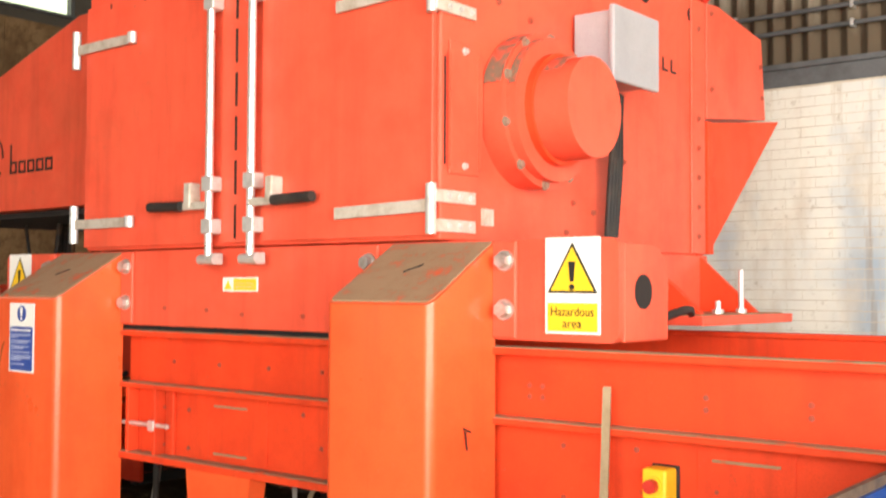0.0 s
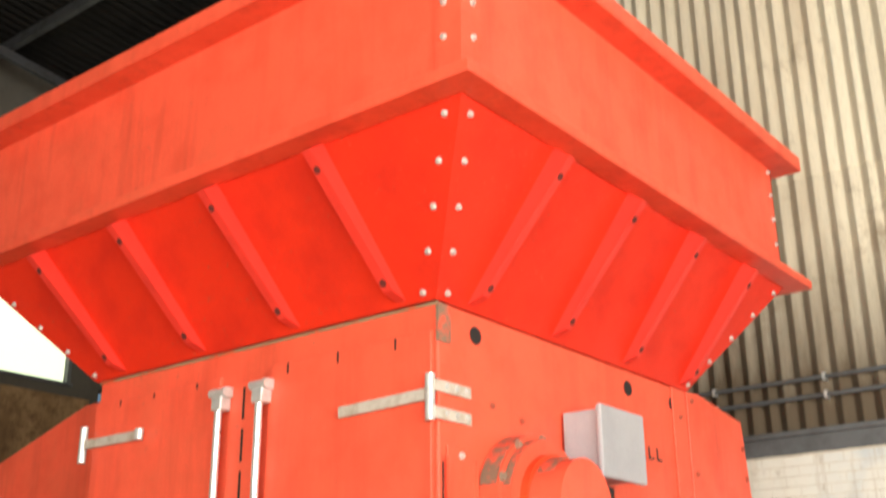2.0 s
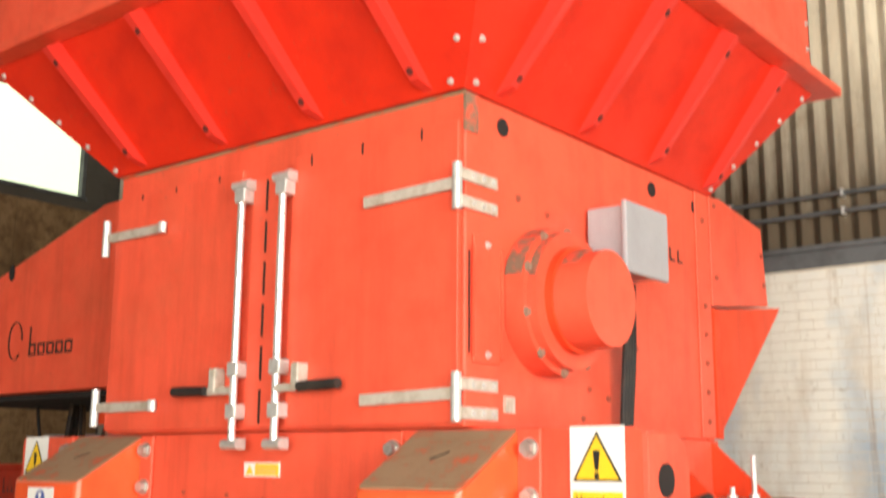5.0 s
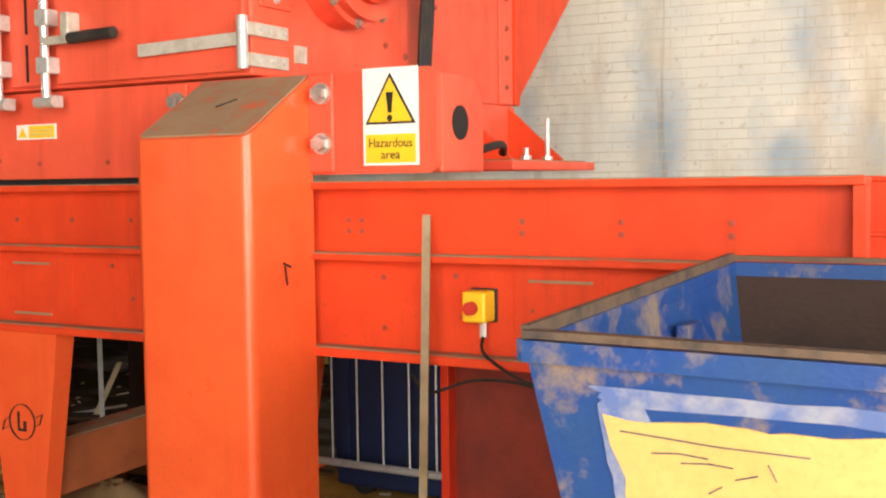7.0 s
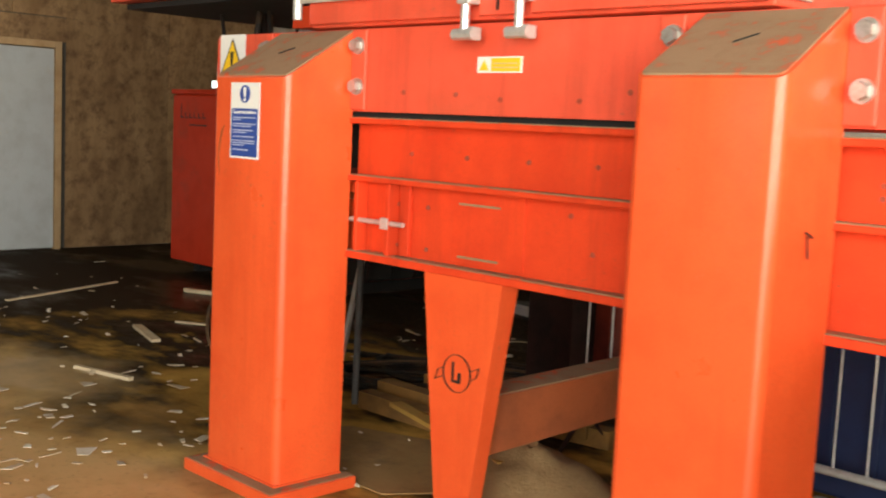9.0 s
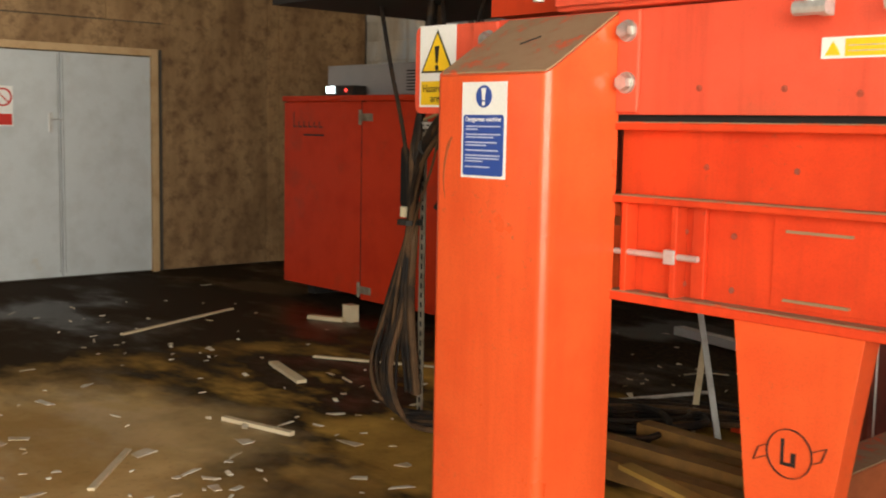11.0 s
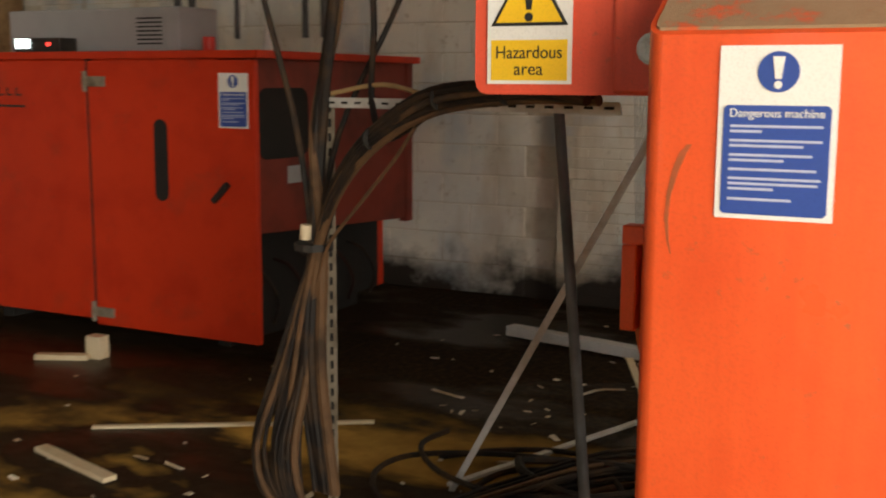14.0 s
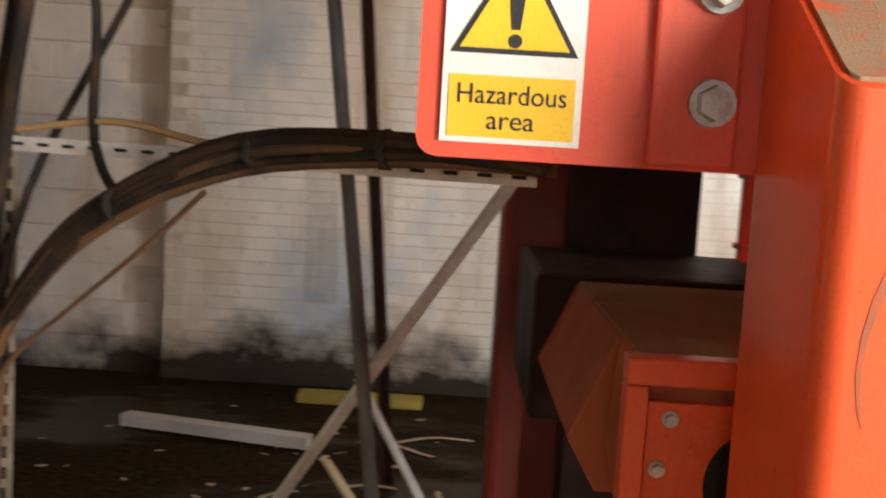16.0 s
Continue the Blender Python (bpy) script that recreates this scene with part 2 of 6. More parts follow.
def painted_masonry():
    """Old whitewash on masonry: flaking, blue-grey patches, brown stains and a sooty foot."""
    m, nt, p = material("whitewashed_masonry")
    a = noise_tex(nt, 1.1, 6)
    b = noise_tex(nt, 14, 8, 0.7)
    s = noise_tex(nt, 0.8, 6, 0.6, stretch=(1.6, 1, 0.5))
    c = mix(nt, ramp(nt, a, 0.42, 0.66), (0.90, 0.86, 0.76), (0.74, 0.74, 0.70))
    c = mix(nt, ramp(nt, s, 0.50, 0.74), c, (0.50, 0.36, 0.21))
    c = mix(nt, ramp(nt, b, 0.58, 0.72), c, (0.50, 0.43, 0.33))
    # blue limewash patches and rusty runs
    blue = noise_tex(nt, 1.35, 3, 0.5, stretch=(1, 1, 0.7))
    c = mix(nt, ramp(nt, blue, 0.52, 0.74), c, (0.34, 0.46, 0.58))
    run = noise_tex(nt, 1.0, 7, 0.7, stretch=(7, 1, 0.35))
    c = mix(nt, ramp(nt, run, 0.58, 0.78), c, (0.34, 0.21, 0.10))
    c = sooty_foot(nt, c)
    oi = nt.nodes.new("ShaderNodeObjectInfo")
    hsv = nt.nodes.new("ShaderNodeHueSaturation")
    v = ramp(nt, oi.outputs["Random"], 0, 1)
    v.node.inputs["To Min"].default_value, v.node.inputs["To Max"].default_value = 0.94, 1.06
    nt.links.new(v, hsv.inputs["Value"])
    nt.links.new(c, hsv.inputs["Color"])
    nt.links.new(hsv.outputs[0], p.inputs["Base Color"])
    p.inputs["Roughness"].default_value = 0.8
    bump(nt, p, b, 0.35, 0.02)
    return m


def concrete_floor():
    """Worn concrete, brown with spilt oil and wet patches."""
    m, nt, p = material("oily_concrete")
    a = noise_tex(nt, 0.75, 6, 0.62)
    w = noise_tex(nt, 0.9, 5, 0.55, stretch=(0.7, 1.3, 1))
    f = noise_tex(nt, 26, 8, 0.7)
    c = mix(nt, ramp(nt, a, 0.40, 0.62), (0.66, 0.39, 0.09), (0.24, 0.125, 0.03))
    wet = ramp(nt, w, 0.44, 0.52)
    c = mix(nt, wet, c, (0.026, 0.015, 0.007))
    # the walkway side is paler; the darker tone begins nearer the press
    sep = nt.nodes.new("ShaderNodeSeparateXYZ")
    g = nt.nodes.new("ShaderNodeNewGeometry")
    nt.links.new(g.outputs["Position"], sep.inputs[0])
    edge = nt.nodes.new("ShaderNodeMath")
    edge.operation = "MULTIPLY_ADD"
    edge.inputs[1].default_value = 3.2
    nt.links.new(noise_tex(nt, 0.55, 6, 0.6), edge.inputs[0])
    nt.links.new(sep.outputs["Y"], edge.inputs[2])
    pale = mix(nt, ramp(nt, a, 0.42, 0.6), (0.64, 0.44, 0.20), (0.44, 0.27, 0.095))
    c = mix(nt, ramp(nt, edge.outputs[0], 4.25, 4.9), pale, c)
    c = mix(nt, ramp(nt, f, 0.55, 0.95), c, (0.12, 0.07, 0.03))
    # near-black tone between the press and the masonry, its edge broken by noise
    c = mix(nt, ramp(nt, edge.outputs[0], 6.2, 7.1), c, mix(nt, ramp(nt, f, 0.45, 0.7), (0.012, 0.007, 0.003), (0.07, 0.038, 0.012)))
    # dark tone towards the west end, its edge broken by noise
    west_edge = nt.nodes.new("ShaderNodeMath")
    west_edge.operation = "MULTIPLY_ADD"
    west_edge.inputs[1].default_value = -5.0
    nt.links.new(noise_tex(nt, 0.8, 6, 0.6, stretch=(0.8, 1.2, 1)), west_edge.inputs[0])
    nt.links.new(sep.outputs["X"], west_edge.inputs[2])
    c = mix(nt, ramp(nt, west_edge.outputs[0], -9.9, -10.9), c, (0.035, 0.021, 0.010))
    p.inputs["Specular IOR Level"].default_value = 0.10
    nt.links.new(c, p.inputs["Base Color"])
    r = ramp(nt, w, 0.48, 0.60)
    r.node.inputs["To Min"].default_value, r.node.inputs["To Max"].default_value = 0.85, 0.30
    nt.links.new(r, p.inputs["Roughness"])
    bump(nt, p, f, 0.25, 0.01)
    return m


def glow(name, colour, strength):
    m, nt, p = material(name)
    p.inputs["Base Color"].default_value = (*colour, 1)
    p.inputs["Emission Color"].default_value = (*colour, 1)
    p.inputs["Emission Strength"].default_value = strength
    return m


def sheet_foot_tone(m):
    """Streaky brown tone that deepens towards the foot of the lower sheets."""
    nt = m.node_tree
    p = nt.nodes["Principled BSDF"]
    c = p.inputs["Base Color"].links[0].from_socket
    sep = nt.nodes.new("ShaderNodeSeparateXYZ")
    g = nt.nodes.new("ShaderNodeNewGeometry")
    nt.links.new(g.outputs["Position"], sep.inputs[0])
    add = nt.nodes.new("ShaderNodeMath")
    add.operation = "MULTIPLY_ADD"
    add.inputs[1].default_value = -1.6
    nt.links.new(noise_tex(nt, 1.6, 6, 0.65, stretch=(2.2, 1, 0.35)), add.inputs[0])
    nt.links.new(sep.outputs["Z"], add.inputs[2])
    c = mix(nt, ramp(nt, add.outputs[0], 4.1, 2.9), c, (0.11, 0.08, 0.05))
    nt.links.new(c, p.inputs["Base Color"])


sheet_foot_tone(CLAD)
streaked(RED, (0.44, 0.050, 0.022), 0.50, 0.88)
streaked(RED_DARK, (0.34, 0.035, 0.012), 0.50, 0.90)
streaked(ORANGE, (0.60, 0.060, 0.014), 0.52, 0.92)
mortar_p = MORTAR.node_tree.nodes["Principled BSDF"]
MORTAR.node_tree.links.new(sooty_foot(MORTAR.node_tree, mortar_p.inputs["Base Color"].links[0].from_socket), mortar_p.inputs["Base Color"])
ORANGE.node_tree.nodes["Principled BSDF"].inputs["Coat Roughness"].default_value = 0.22
ROOFM.node_tree.nodes["Principled BSDF"].inputs["Specular IOR Level"].default_value = 0.05
for dull in (CABLE, CABRED, BLACKRUB, RED_DARK, SLOPE):
    dull.node_tree.nodes["Principled BSDF"].inputs["Specular IOR Level"].default_value = 0.25
ORANGE.node_tree.nodes["Principled BSDF"].inputs["Specular IOR Level"].default_value = 0.4
WASH = painted_masonry()
FLOORM = concrete_floor()
SKYPANE = glow("daylit_pane", (0.90, 1.0, 0.72), 1.0)
BRIGHTPANE = glow("bright_daylit_pane", (0.95, 0.98, 1.0), 6.0)
STRIP = glow("daylit_roof_strip", (0.95, 0.97, 1.0), 0.55)
SCREEN = glow("lit_display", (0.8, 0.95, 1.0), 3.0)
REDLED = glow("red_led", (1.0, 0.05, 0.04), 3.0)


# ---- mesh helpers ----
ORIGIN = {}


def thing(name, at, label="", category="", group="", kind=""):
    ob = new(name)
    ob.empty_display_size = 0.1
    ob.location = at
    ORIGIN[ob.name] = Vector(at)
    return tagged(ob, label, category, group, kind)


def finish(bm, name, mat, smooth=False):
    bmesh.ops.recalc_face_normals(bm, faces=bm.faces)
    me = bpy.data.meshes.new(name)
    if smooth:
        for f in bm.faces:
            f.smooth = True
        for e in bm.edges:
            if len(e.link_faces) == 2 and e.calc_face_angle(0) > 0.6:
                e.smooth = False
    bm.to_mesh(me)
    bm.free()
    me.materials.append(mat)
    return me


def part(name, bm, mat, parent, label="", smooth=False):
    """One mesh object, written in world metres, under a thing or a part."""
    o = ORIGIN[parent.name]
    bmesh.ops.translate(bm, verts=bm.verts, vec=-o)
    ob = new(name, finish(bm, name, mat, smooth))
    ob.parent = parent
    ORIGIN[ob.name] = o
    return tagged(ob, label)


def solid(name, bm, mat, label="", category="", group="", kind="", smooth=False):
    """A thing or piece of the setting that is one mesh, in world metres."""
    ob = new(name, finish(bm, name, mat, smooth))
    ORIGIN[ob.name] = Vector((0, 0, 0))
    return tagged(ob, label, category, group, kind)


def piece(name, me, parent, at, turn=None):
    """A repeat of one mesh under a parent, at a place in world metres."""
    ob = new(name, me)
    ob.parent = parent
    m = Matrix.Translation(Vector(at) - ORIGIN[parent.name])
    ob.matrix_basis = m @ turn if turn else m
    ORIGIN[ob.name] = Vector(at)
    return ob


def box(x0, x1, y0, y1, z0, z1, bevel=0.0, bm=None, seg=2):
    bm = bm or bmesh.new()
    m = Matrix.Translation(((x0 + x1) / 2, (y0 + y1) / 2, (z0 + z1) / 2)) @ Matrix.Diagonal((x1 - x0, y1 - y0, z1 - z0, 1))
    r = bmesh.ops.create_cube(bm, size=1, matrix=m)
    if bevel:
        es = list({e for v in r["verts"] for e in v.link_edges})
        bmesh.ops.bevel(bm, geom=es, offset=bevel, segments=seg, affect="EDGES", profile=0.5)
    return bm


def prism(points, axis, lo, hi, bevel=0.0, bm=None):
    """A flat outline pushed along an axis: x takes (y, z), y takes (x, z), z takes (x, y)."""
    bm = bm or bmesh.new()
    put = {"x": lambda a, b, c: (c, a, b), "y": lambda a, b, c: (a, c, b), "z": lambda a, b, c: (a, b, c)}[axis]
    low = [bm.verts.new(put(a, b, lo)) for a, b in points]
    top = [bm.verts.new(put(a, b, hi)) for a, b in points]
    fs = [bm.faces.new(low), bm.faces.new(top)]
    n = len(points)
    for i in range(n):
        fs.append(bm.faces.new((low[i], low[(i + 1) % n], top[(i + 1) % n], top[i])))
    if bevel:
        bmesh.ops.bevel(bm, geom=list({e for f in fs for e in f.edges}), offset=bevel, segments=2, affect="EDGES", profile=0.5)
    return bm


def rod(a, b, r, seg=10, bm=None, r2=None):
    bm = bm or bmesh.new()
    a, b = Vector(a), Vector(b)
    m = Matrix.Translation((a + b) / 2) @ (b - a).to_track_quat("Z", "Y").to_matrix().to_4x4()
    bmesh.ops.create_cone(bm, cap_ends=True, segments=seg, radius1=r, radius2=r if r2 is None else r2, depth=(b - a).length, matrix=m)
    return bm


def bar(a, b, w, t, bm=None, spin=0.0):
    """A flat bar from a to b, w wide and t thick."""
    bm = bm or bmesh.new()
    a, b = Vector(a), Vector(b)
    m = Matrix.Translation((a + b) / 2) @ (b - a).to_track_quat("Z", "Y").to_matrix().to_4x4() @ Matrix.Rotation(spin, 4, "Z") @ Matrix.Diagonal((w, t, (b - a).length, 1))
    bmesh.ops.create_cube(bm, size=1, matrix=m)
    return bm


def tube(points, r, seg=8, bm=None, fine=5):
    """A hose through the points, rounded by Catmull-Rom."""
    bm = bm or bmesh.new()
    p = [Vector(q) for q in points]
    p = [2 * p[0] - p[1]] + p + [2 * p[-1] - p[-2]]
    line = []
    for i in range(1, len(p) - 2):
        for k in range(fine):
            t = k / fine
            line.append(0.5 * (2 * p[i] + (p[i + 1] - p[i - 1]) * t + (2 * p[i - 1] - 5 * p[i] + 4 * p[i + 1] - p[i + 2]) * t * t + (3 * p[i] - p[i - 1] - 3 * p[i + 1] + p[i + 2]) * t ** 3))
    line.append(p[-2])
    rings, up = [], Vector((0.31, 0.52, 0.79))
    for i, q in enumerate(line):
        d = (line[min(i + 1, len(line) - 1)] - line[max(i - 1, 0)]).normalized()
        s = d.cross(up).normalized()
        u = s.cross(d)
        rings.append([bm.verts.new(q + r * (math.cos(j * math.tau / seg) * s + math.sin(j * math.tau / seg) * u)) for j in range(seg)])
    for a, b in zip(rings, rings[1:]):
        for j in range(seg):
            bm.faces.new((a[j], a[(j + 1) % seg], b[(j + 1) % seg], b[j]))
    bm.faces.new(rings[0]), bm.faces.new(rings[-1])
    return bm


def slab(points, d):
    """A closed plate on a flat outline, pushed by the vector d."""
    bm = bmesh.new()
    a = [bm.verts.new(v) for v in points]
    b = [bm.verts.new(Vector(v) + d) for v in points]
    bm.faces.new(a), bm.faces.new(b)
    n = len(a)
    for i in range(n):
        bm.faces.new((a[i], a[(i + 1) % n], b[(i + 1) % n], b[i]))
    return bm


def normal_of(p):
    return (Vector(p[1]) - Vector(p[0])).cross(Vector(p[2]) - Vector(p[0])).normalized()


def bolt_mesh(r, h, mat, name="bolt"):
    """A hexagon head with a washer, its axis along +z."""
    bm = bmesh.new()
    bmesh.ops.create_cone(bm, cap_ends=True, segments=14, radius1=r * 1.28, radius2=r * 1.25, depth=h * 0.3, matrix=Matrix.Translation((0, 0, h * 0.15)))
    bmesh.ops.create_cone(bm, cap_ends=True, segments=6, radius1=r, radius2=r * 0.9, depth=h, matrix=Matrix.Translation((0, 0, h * 0.6)))
    return finish(bm, name, mat)


FACE_S = Matrix.Rotation(radians(90), 4, "X")      # +z turned to -y
FACE_E = Matrix.Rotation(radians(90), 4, "Y")      # +z turned to +x
DULLBOLT = surface("dusty_bolt", (0.24, 0.17, 0.12), (0.30, 0.08, 0.05), 0.7, scale=12)
BOLTZINC = surface("zinc_plated_bolt", (0.50, 0.49, 0.46), (0.36, 0.32, 0.26), 0.32, 0.65, scale=30, fine=120, bmp=0.06)
BOLT_BIG = bolt_mesh(0.027, 0.030, BOLTZINC)
BOLT_SMALL = bolt_mesh(0.0105, 0.012, STEEL)
BOLT_DRUM = bolt_mesh(0.016, 0.013, DULLBOLT)
BOLT_HINGE = bolt_mesh(0.009, 0.008, STEEL)
STUD = bolt_mesh(0.0075, 0.007, RED_BOLT)
BOLT_DARK = bolt_mesh(0.011, 0.010, RED_BOLT)


def lettering(name, text, size, at, turn, mat, parent, extrude=0.0006, width=None):
    """Raised letters in the built-in font, centred on a place; turn: 'S' faces -y, 'E' faces +x."""
    cu = bpy.data.curves.new(name, "FONT")
    cu.body, cu.size, cu.align_x, cu.align_y, cu.extrude = text, size, "CENTER", "CENTER", extrude
    tmp = bpy.data.objects.new(name, cu)
    me = bpy.data.meshes.new_from_object(tmp)
    bpy.data.objects.remove(tmp)
    me.materials.clear()
    me.materials.append(mat)
    ob = new(name, me)
    ob.parent = parent
    rot = Matrix.Rotation(radians(90), 4, "X")
    if turn == "E":
        rot = Matrix.Rotation(radians(90), 4, "Z") @ rot
    if width:
        w = max(v.co.x for v in me.vertices) - min(v.co.x for v in me.vertices)
        rot = rot @ Matrix.Diagonal((width / w, 1, 1, 1))
    ob.matrix_basis = Matrix.Translation(Vector(at) - ORIGIN[parent.name]) @ rot
    return ob

# ---- the hall ----
WEST, NORTH, EAST, SOUTH, EAVES = -12.05, 8.15, 8.5, -5.6, 8.87
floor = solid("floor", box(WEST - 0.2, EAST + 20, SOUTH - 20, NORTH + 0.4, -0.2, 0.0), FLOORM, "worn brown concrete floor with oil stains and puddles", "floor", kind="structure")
wall_north = solid("wall_north", box(WEST - 0.2, EAST, NORTH + 0.03, NORTH + 0.3, 0, 3.22), MORTAR, "whitewashed masonry wall with flaking paint", "wall", kind="structure")
pier = solid("wall_north_brickwork", box(-6.85, EAST, NORTH - 0.07, NORTH + 0.03, 0, 3.22), MORTAR, "thicker whitewashed brick stretch of wall", "wall", kind="structure")
wall_west = solid("wall_west", box(WEST - 0.2, WEST - 0.02, SOUTH, NORTH + 0.03, 0, 5.05), PLAIN, "grey boarded end wall behind plywood sheets", "wall", kind="structure")
bm = box(WEST - 0.2, WEST - 0.02, SOUTH, 3.0, 5.05, EAVES + 1.6)
box(WEST - 0.2, WEST - 0.02, 7.76, NORTH + 0.3, 5.05, EAVES + 1.6, bm=bm)
box(WEST - 0.2, WEST - 0.02, 3.0, 7.76, 6.9, EAVES + 1.6, bm=bm)
solid("wall_west_upper", bm, PLAIN, "dark grey boarded upper end wall", "wall", kind="structure")
bm = box(WEST, -10.2, SOUTH - 0.2, SOUTH, 0, EAVES + 0.8)
box(-10.2, -4.75, SOUTH - 0.2, SOUTH, 0, 1.5, bm=bm)
box(-10.2, -4.75, SOUTH - 0.2, SOUTH, 2.6, EAVES + 0.8, bm=bm)
box(-9.2, -5.75, SOUTH - 0.2, SOUTH, 1.5, 2.6, bm=bm)
box(-4.75, -0.3, SOUTH - 0.2, SOUTH, 0, EAVES + 0.8, bm=bm)
box(-0.3, 7.1, SOUTH - 0.2, SOUTH, 5.2, EAVES + 0.8, bm=bm)
box(7.1, EAST, SOUTH - 0.2, SOUTH, 0, EAVES + 0.8, bm=bm)
solid("wall_south", bm, PLAIN, "grey hall wall with an open gateway", "wall", kind="structure")
bm = box(EAST, EAST + 0.2, SOUTH - 0.2, -4.3, 0, EAVES + 0.8)
box(EAST, EAST + 0.2, -4.3, 2.3, 5.5, EAVES + 0.8, bm=bm)
box(EAST, EAST + 0.2, 2.3, NORTH + 0.3, 0, EAVES + 0.8, bm=bm)
solid("wall_east", bm, PLAIN, "grey hall wall with an open gateway", "wall", kind="structure")


def south_window(name, x0, x1):
    root = thing(name, ((x0 + x1) / 2, SOUTH, 1.5), "small daylit window in the hall's side wall", "window", kind="structure")
    part("pane", box(x0, x1, SOUTH - 0.12, SOUTH - 0.11, 1.5, 2.6), BRIGHTPANE, root, "bright daylit pane")
    part("window_frame", box((x0 + x1) / 2 - 0.02, (x0 + x1) / 2 + 0.02, SOUTH - 0.10, SOUTH - 0.05, 1.5, 2.6), IRON, root)


south_window("window_3", -5.75, -4.75)
south_window("window_4", -10.2, -9.2)


def corrugated(w, h, pitch, depth, thick, steps=8):
    """One wavy sheet, standing, its waves side by side along x."""
    bm = bmesh.new()
    n = int(round(w / pitch)) * steps
    rows = []
    for back in (0, thick):
        for z in (0, h):
            rows.append([bm.verts.new((i * w / n, back + depth * 0.5 * math.sin(i * math.tau / steps), z)) for i in range(n + 1)])
    for a, b in ((rows[0], rows[1]), (rows[2], rows[3]), (rows[0], rows[2]), (rows[1], rows[3])):
        for i in range(n):
            bm.faces.new((a[i], a[i + 1], b[i + 1], b[i]))
    return bm


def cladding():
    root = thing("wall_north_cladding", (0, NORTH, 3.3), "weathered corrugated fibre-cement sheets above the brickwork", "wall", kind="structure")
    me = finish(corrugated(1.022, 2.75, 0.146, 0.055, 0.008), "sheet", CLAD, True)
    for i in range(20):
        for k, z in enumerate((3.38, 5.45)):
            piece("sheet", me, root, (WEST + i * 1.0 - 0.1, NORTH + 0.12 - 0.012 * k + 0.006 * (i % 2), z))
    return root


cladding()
solid("trim_rail", box(WEST, EAST, NORTH - 0.02, NORTH + 0.22, 3.221, 3.40, 0.01), IRON, "dark steel sheeting rail on top of the brickwork", "rail", kind="structure")
solid("trim_angle", box(WEST, EAST, NORTH - 0.06, NORTH - 0.025, 3.36, 3.40), IRON, "thin steel angle along the sheeting rail", "rail", kind="structure")
# translucent strip at the eaves
solid("window_2", box(WEST, EAST, NORTH + 0.1, NORTH + 0.14, 8.17, EAVES + 0.1), STRIP, "daylit translucent strip under the eaves", "window", kind="structure")


def wall_conduits_high():
    root = thing("cable_conduits", (-2.0, NORTH, 3.8), "two thin grey conduits clipped across the corrugated sheets", "conduit")
    for z in (3.66, 3.80):
        pipe = part("pipe", rod((WEST + 0.3, NORTH + 0.05, z), (EAST - 0.1, NORTH + 0.05, z), 0.017, 8), IRON, root, smooth=True)
        for k in range(9):
            x = -7.2 + 0.9 * k
            part("clip", box(x - 0.012, x + 0.012, NORTH + 0.028, NORTH + 0.105, z - 0.03, z + 0.03, 0.003), STEEL, pipe)


wall_conduits_high()


def roof():
    bm = corrugated(20.4, 16.0, 0.146, 0.055, 0.008, 4)
    rise = Matrix.Translation((WEST - 0.3, NORTH + 0.5, EAVES)) @ Matrix.Rotation(radians(84), 4, "X")
    bmesh.ops.transform(bm, matrix=rise, verts=bm.verts)
    for f in bm.faces:
        f.smooth = True
    return solid("ceiling", bm, ROOFM, "dark corrugated roof sheets on steel purlins", "roof", kind="structure")


roof()


def roof_steel():
    bm = bmesh.new()
    for k in range(8):
        y = NORTH - 0.4 - k * 1.75
        z = EAVES - 0.16 + (NORTH + 0.5 - y) * math.tan(radians(6))
        box(WEST, EAST, y - 0.035, y + 0.035, z - 0.14, z, bm=bm)
    for x in (-11.4, -7.85, 0.6, 5.4):
        bar((x, NORTH, EAVES - 0.34), (x, SOUTH, EAVES - 0.34 + 13.75 * math.tan(radians(6))), 0.07, 0.12, bm=bm)
    return solid("trim_roof_steel", bm, DULLSTEEL, "thin grey steel purlins and rafters under the roof", "roof steel", kind="structure")


roof_steel()


def upper_window():
    root = thing("window_1", (WEST, 5.2, 5.05), "bright daylit window high in the end wall", "window", kind="structure")
    part("pane", box(WEST - 0.14, WEST - 0.13, 3.02, 7.74, 5.07, 6.88), SKYPANE, root, "pale greenish daylit pane")
    for y in (3.0, 4.6, 6.2, 7.71):
        part("window_frame", box(WEST - 0.12, WEST - 0.03, y, y + 0.05, 5.055, 6.9), IRON, root)
    part("window_sill", box(WEST - 0.16, WEST + 0.03, 3.0, 7.76, 5.02, 5.055), IRON, root)


upper_window()


